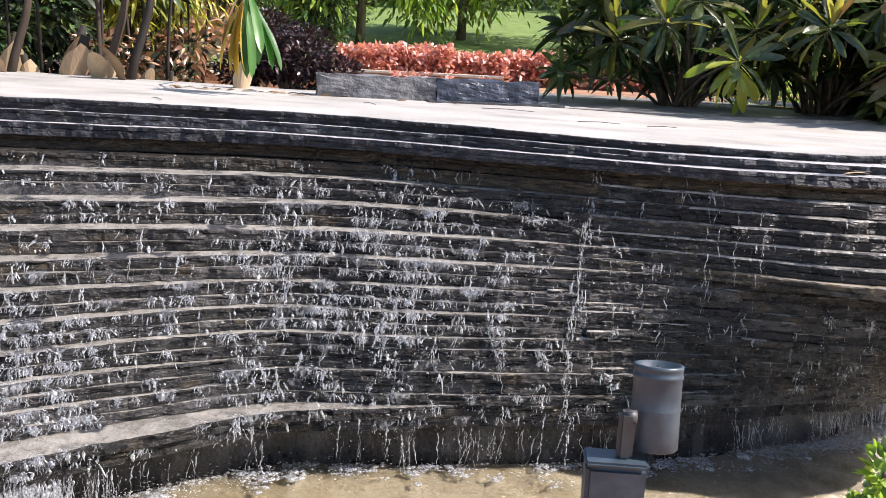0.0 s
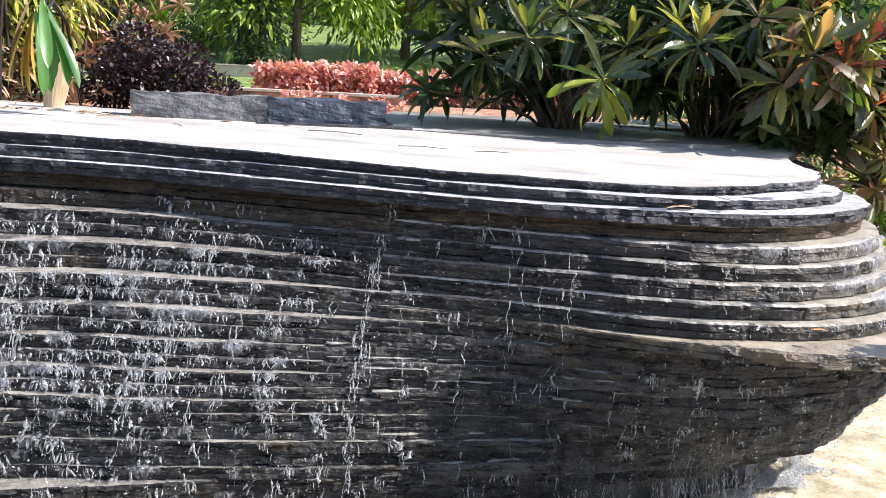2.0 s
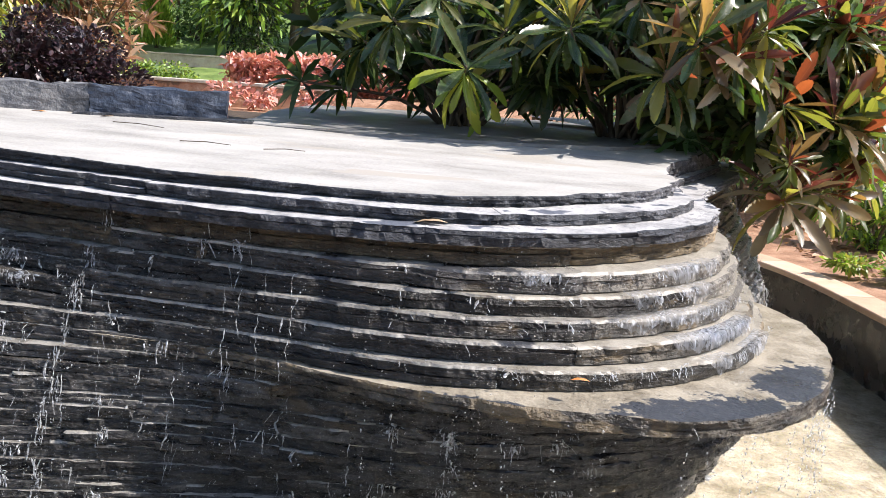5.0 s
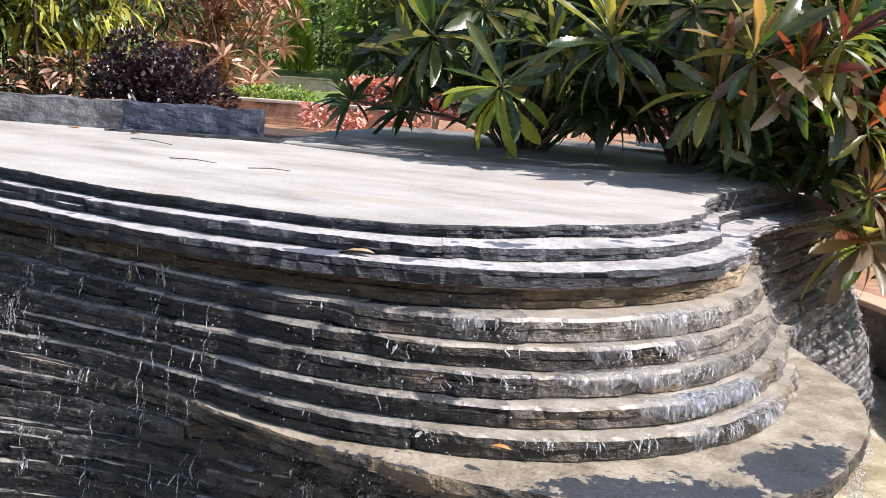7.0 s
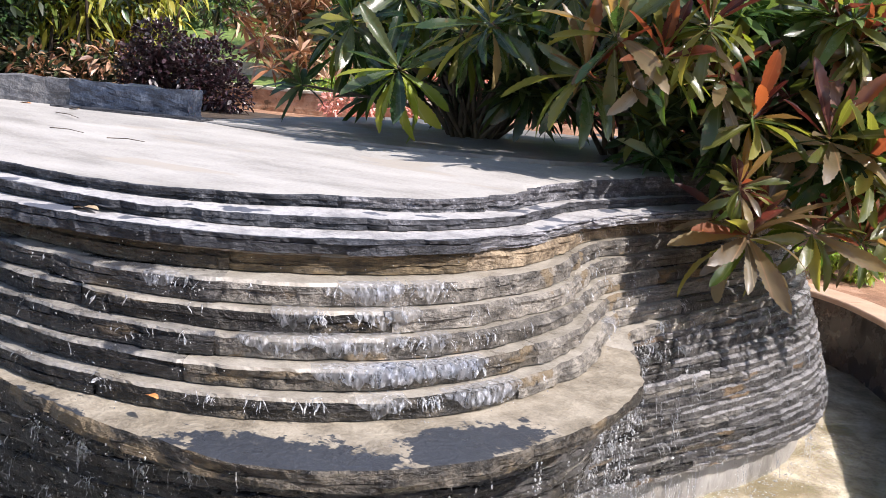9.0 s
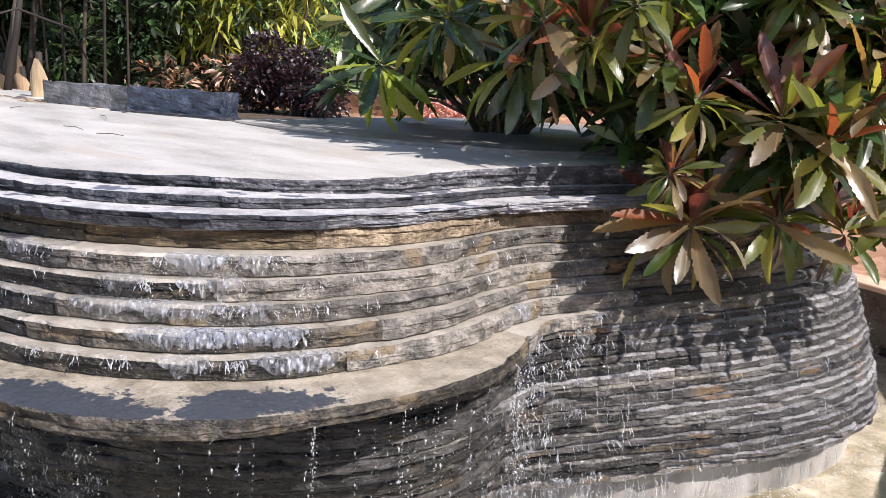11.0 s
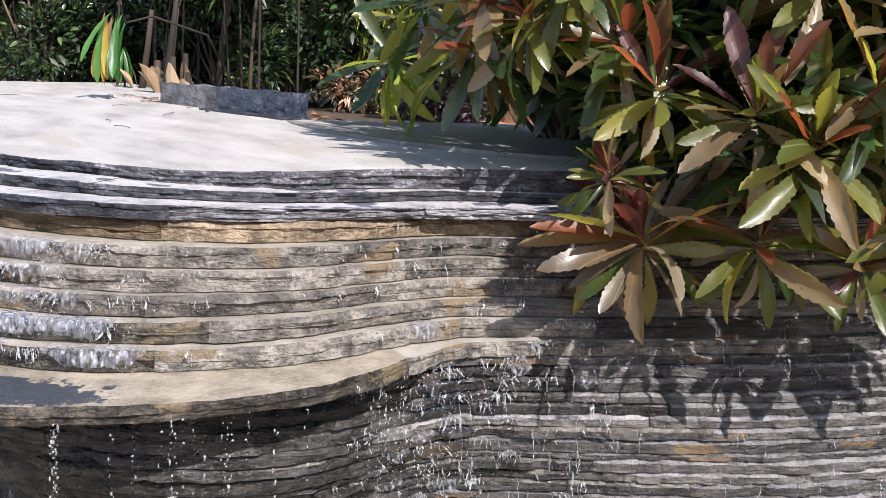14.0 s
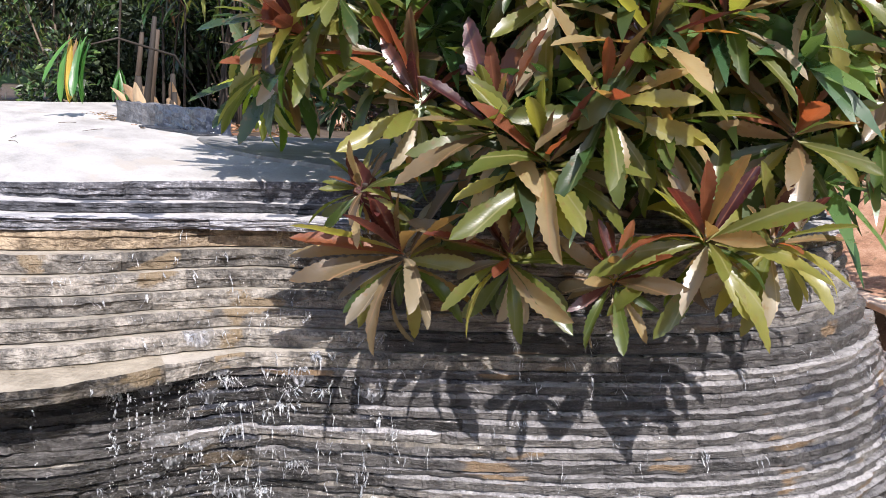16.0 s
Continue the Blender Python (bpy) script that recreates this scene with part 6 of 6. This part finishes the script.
# little falls over the shell's treads
for st in np.concatenate([rng.normal(10.7, 0.45, 44), rng.normal(9.0, 0.5, 8)]):
    i = int(np.searchsorted(station, st))
    k = over[i][int(rng.choice((1, 2, 3, 4, 5)))]
    zt, zb, o = rows[k][2][i], rows[k][3][i], rows[k][4][i]
    for _ in range(int(rng.integers(1, 4))):
        ribbon(i, o, zt + 0.003 - 0.02 * rng.random(), (zt - zb) * rng.uniform(0.25, 0.6), rng.uniform(0.002, 0.0055), 0.010, rng.normal(0, 0.016))
    for _ in range(int(rng.integers(4, 12))):
        r = rng.uniform(0.0007, 0.0022)
        bead(line[i] + out[i] * (o + 0.012 + abs(rng.normal(0, 0.008))) + tan[i] * rng.normal(0, 0.02), zt - rng.random() * (zt - zb), r, r * rng.uniform(0.7, 1.8), rng.normal(0, 0.5))
# strings of drops falling free from the lip
pool_top = H(0.22)
for st in np.concatenate([rng.normal(9.4, 0.7, 9), rng.normal(11.6, 0.5, 16), rng.normal(12.9, 0.35, 14), rng.uniform(7.6, 13.6, 18)]):
    i = int(np.clip(np.searchsorted(station, st), lo, hi - 2))
    z, u, d = H(0.9) - rng.random() * 0.05, rng.normal(0, 0.01), lip_o[i] + rng.uniform(-0.03, 0.015)
    end = max(pool_top, z - rng.uniform(0.2, 0.85))
    while z > end:
        r = rng.choice((0.0009, 0.0016, 0.0026, 0.0036), p=(0.3, 0.35, 0.22, 0.13))
        p = line[i] + out[i] * (d + rng.normal(0, 0.003)) + tan[i] * (u + rng.normal(0, 0.004))
        bead(p, z, r, r * rng.choice((1.0, 1.6, 3.0), p=(0.5, 0.3, 0.2)), rng.normal(0, 0.1))
        z -= abs(rng.normal(0.012, 0.013))
# free fall from the lowest slates, and splashes on the pool
for st in np.concatenate([rng.normal(2.6, 0.3, 240), rng.normal(14.4, 1.0, 60), rng.uniform(3, 18, 70), rng.uniform(5, 10.5, 50)]):
    i = int(np.searchsorted(station, np.clip(st, 1, 19)))
    o = rows[over[i][-1]][4][i]
    z = H(0.37) + 0.01
    for _ in range(int(rng.integers(1, 4))):
        ribbon(i, o - 0.02, z - rng.uniform(0, 0.06), rng.uniform(0.05, 0.20), rng.uniform(0.0014, 0.0040) * (1.8 if st < 3.0 else 1.0), 0.02, rng.normal(0, 0.015))
    for _ in range(8):
        r = rng.uniform(0.0008, 0.0028)
        bead(line[i] + out[i] * (o + abs(rng.normal(0, 0.03))) + tan[i] * rng.normal(0, 0.025), z - rng.random() * 0.2, r, r * rng.uniform(0.8, 2.4), rng.normal(0, 0.4))
for _ in range(9000):
    i = int(np.searchsorted(station, np.clip(rng.choice((rng.normal(2.8, 0.8), rng.normal(14.5, 1.0), rng.uniform(3, 19), rng.normal(9.5, 1.2))), 1, 19.5)))
    p = line[i] + out[i] * (base_o[i] - 0.06 + abs(rng.normal(0.0, 0.10)))
    r = abs(rng.normal(0.0010, 0.0018)) + 0.0008
    bead(p, pool_top + 0.004 + abs(rng.normal(0, 0.03)) * (rng.random() < 0.5), r * 1.5, r * 0.6)
# froth drifting on the pool before the overhang
for _ in range(13000):
    i = int(np.searchsorted(station, np.clip(rng.choice((rng.uniform(2.5, 9.0), rng.normal(11.6, 0.6), rng.normal(11.9, 0.3), rng.uniform(4, 12), rng.normal(13.6, 0.5))), 3, 15)))
    away = abs(rng.normal(0.0, 0.13))
    p = line[i] + out[i] * (base_o[i] - 0.05 + away) + tan[i] * rng.normal(0, 0.03)
    if noise.noise((p[0] * 7, p[1] * 7, 1.0)) > away * 2.2 - 0.25:
        r = 0.001 + rng.exponential(0.0022)
        bead(p, pool_top + 0.012, r * 2.2, r * 0.5)
D = np.array(drops)
m = len(D)
ring = np.array([(math.cos(a), math.sin(a)) for a in (0.2, 1.77, 3.34, 4.91)])
v = np.zeros((m, 10, 3))
rad = D[:, 3:4]
for q, (f0, rr) in enumerate(((0.25, 1.0), (0.65, 0.75))):
    for k in range(4):
        v[:, 1 + 4 * q + k, 0] = D[:, 0] + ring[k, 0] * rad[:, 0] * rr
        v[:, 1 + 4 * q + k, 1] = D[:, 1] + ring[k, 1] * rad[:, 0] * rr
        v[:, 1 + 4 * q + k, 2] = D[:, 2] - D[:, 4] * f0 * 2
v[:, 0] = D[:, :3]
v[:, 9] = D[:, :3]
v[:, 9, 2] -= D[:, 4] * 2
v[:, :, 0] += (v[:, :, 2] - D[:, 2:3]) * D[:, 5:6] * 0.5
tri = []
for k in range(4):
    k2 = (k + 1) % 4
    tri += [(0, 1 + k, 1 + k2), (1 + k, 5 + k, 5 + k2), (1 + k, 5 + k2, 1 + k2), (9, 5 + k2, 5 + k)]
base = (np.arange(m) * 10)[:, None]
f = np.concatenate([base + np.array(t)[None] for t in tri])
me = fast_mesh("falling_water", v.reshape(-1, 3), f, FOAM)
me.polygons.foreach_set("use_smooth", np.ones(len(me.polygons), dtype=bool))
tagged(new("falling_water", me), "white drops of water falling over the slate", "water", kind="stuff")

vs, fs = [], []
for run in ribs:
    b0 = len(vs)
    for i, u, d, z, w in run:
        p, side, o = line[i] + tan[i] * u + out[i] * d, tan[i], out[i]
        for a, c in ((-1, 0), (0, 0.45), (1, 0), (0, -0.45)):
            q = p + side * (a * w) + o * (c * w)
            vs.append((q[0], q[1], z))
    for k in range(len(run) - 1):
        for c in range(4):
            a, b = b0 + 4 * k + c, b0 + 4 * k + (c + 1) % 4
            fs.append((a, b, b + 4, a + 4))
    fs += [(b0, b0 + 1, b0 + 2, b0 + 3), tuple(len(vs) - 1 - q for q in range(4))]
threads = len(fs)

# thin veils that cling to the risers of the shell and the wall beside the bulge
VEIL = surf("thin_water_veil", [(0.55, 0.60, 0.70), (0.78, 0.81, 0.86), (0.95, 0.95, 0.97)], 60, (1, 1, 0.3), (0.06, 0.2), 0.5, 120, translucent=0.3)
vn = VEIL.node_tree
vm = vn.nodes.new("ShaderNodeMapping")
vm.inputs["Scale"].default_value = (85, 85, 34)
vz = vn.nodes.new("ShaderNodeTexNoise")
vz.inputs["Scale"].default_value, vz.inputs["Detail"].default_value, vz.inputs["Roughness"].default_value = 1.0, 4, 0.65
va = ramp(vn, [(0.50, (0.0, 0.0, 0.0)), (0.59, (0.16, 0.16, 0.16)), (0.71, (0.62, 0.62, 0.62))])
vn.links.new(vn.nodes.new("ShaderNodeNewGeometry").outputs["Position"], vm.inputs[0])
vn.links.new(vm.outputs[0], vz.inputs[0])
vn.links.new(vz.outputs[0], va.inputs[0])
vn.links.new(va.outputs[0], vn.nodes["Principled BSDF"].inputs["Alpha"])


def veil(at, half, k):
    """A ragged sheet over the riser of row k round a station."""
    i0 = int(np.searchsorted(station, at))
    n = max(3, int(half / STEP))
    zt, zb, o = rows[k][2][i0], rows[k][3][i0], rows[k][4]
    cols, b0 = [], len(vs)
    for q in range(-n, n + 1):
        i = int(np.clip(i0 + q, lo, hi - 1))
        edge = 1 - (q / n) ** 2
        fall = (zt - zb) * (0.2 + 0.6 * edge) * rng.uniform(0.6, 1.2)
        for r, (f, d) in enumerate(((0.0, -0.035), (0.02, -0.004), (0.12, 0.012), (0.5, 0.018), (1.0, 0.020))):
            vs.append(place(i, o[i] + d + rng.normal(0, 0.0015), zt + 0.005 - fall * f))
    for q in range(2 * n):
        for r in range(4):
            a = b0 + 5 * q + r
            fs.append((a, a + 1, a + 6, a + 5))


for at in np.concatenate([rng.normal(10.4, 0.28, 20), rng.normal(9.3, 0.5, 2)]):
    i = int(np.searchsorted(station, at))
    veil(float(at), rng.uniform(0.03, 0.12), over[i][int(rng.integers(1, 6))])
for at in rng.normal(13.9, 0.6, 16):
    i = int(np.searchsorted(station, at))
    veil(float(at), rng.uniform(0.02, 0.07), over[i][int(rng.integers(5, 24))])
for at in rng.uniform(1.0, 5.6, 50):
    i = int(np.searchsorted(station, at))
    veil(float(at), rng.uniform(0.02, 0.08), over[i][int(rng.integers(2, 21))])
threads_mesh = mesh("water_threads", vs, fs, [FOAM, VEIL], [0] * threads + [1] * (len(fs) - threads), smooth=True)
tagged(new("water_threads", threads_mesh), "white ragged threads and thin veils of water running over the slate", "water", kind="stuff")
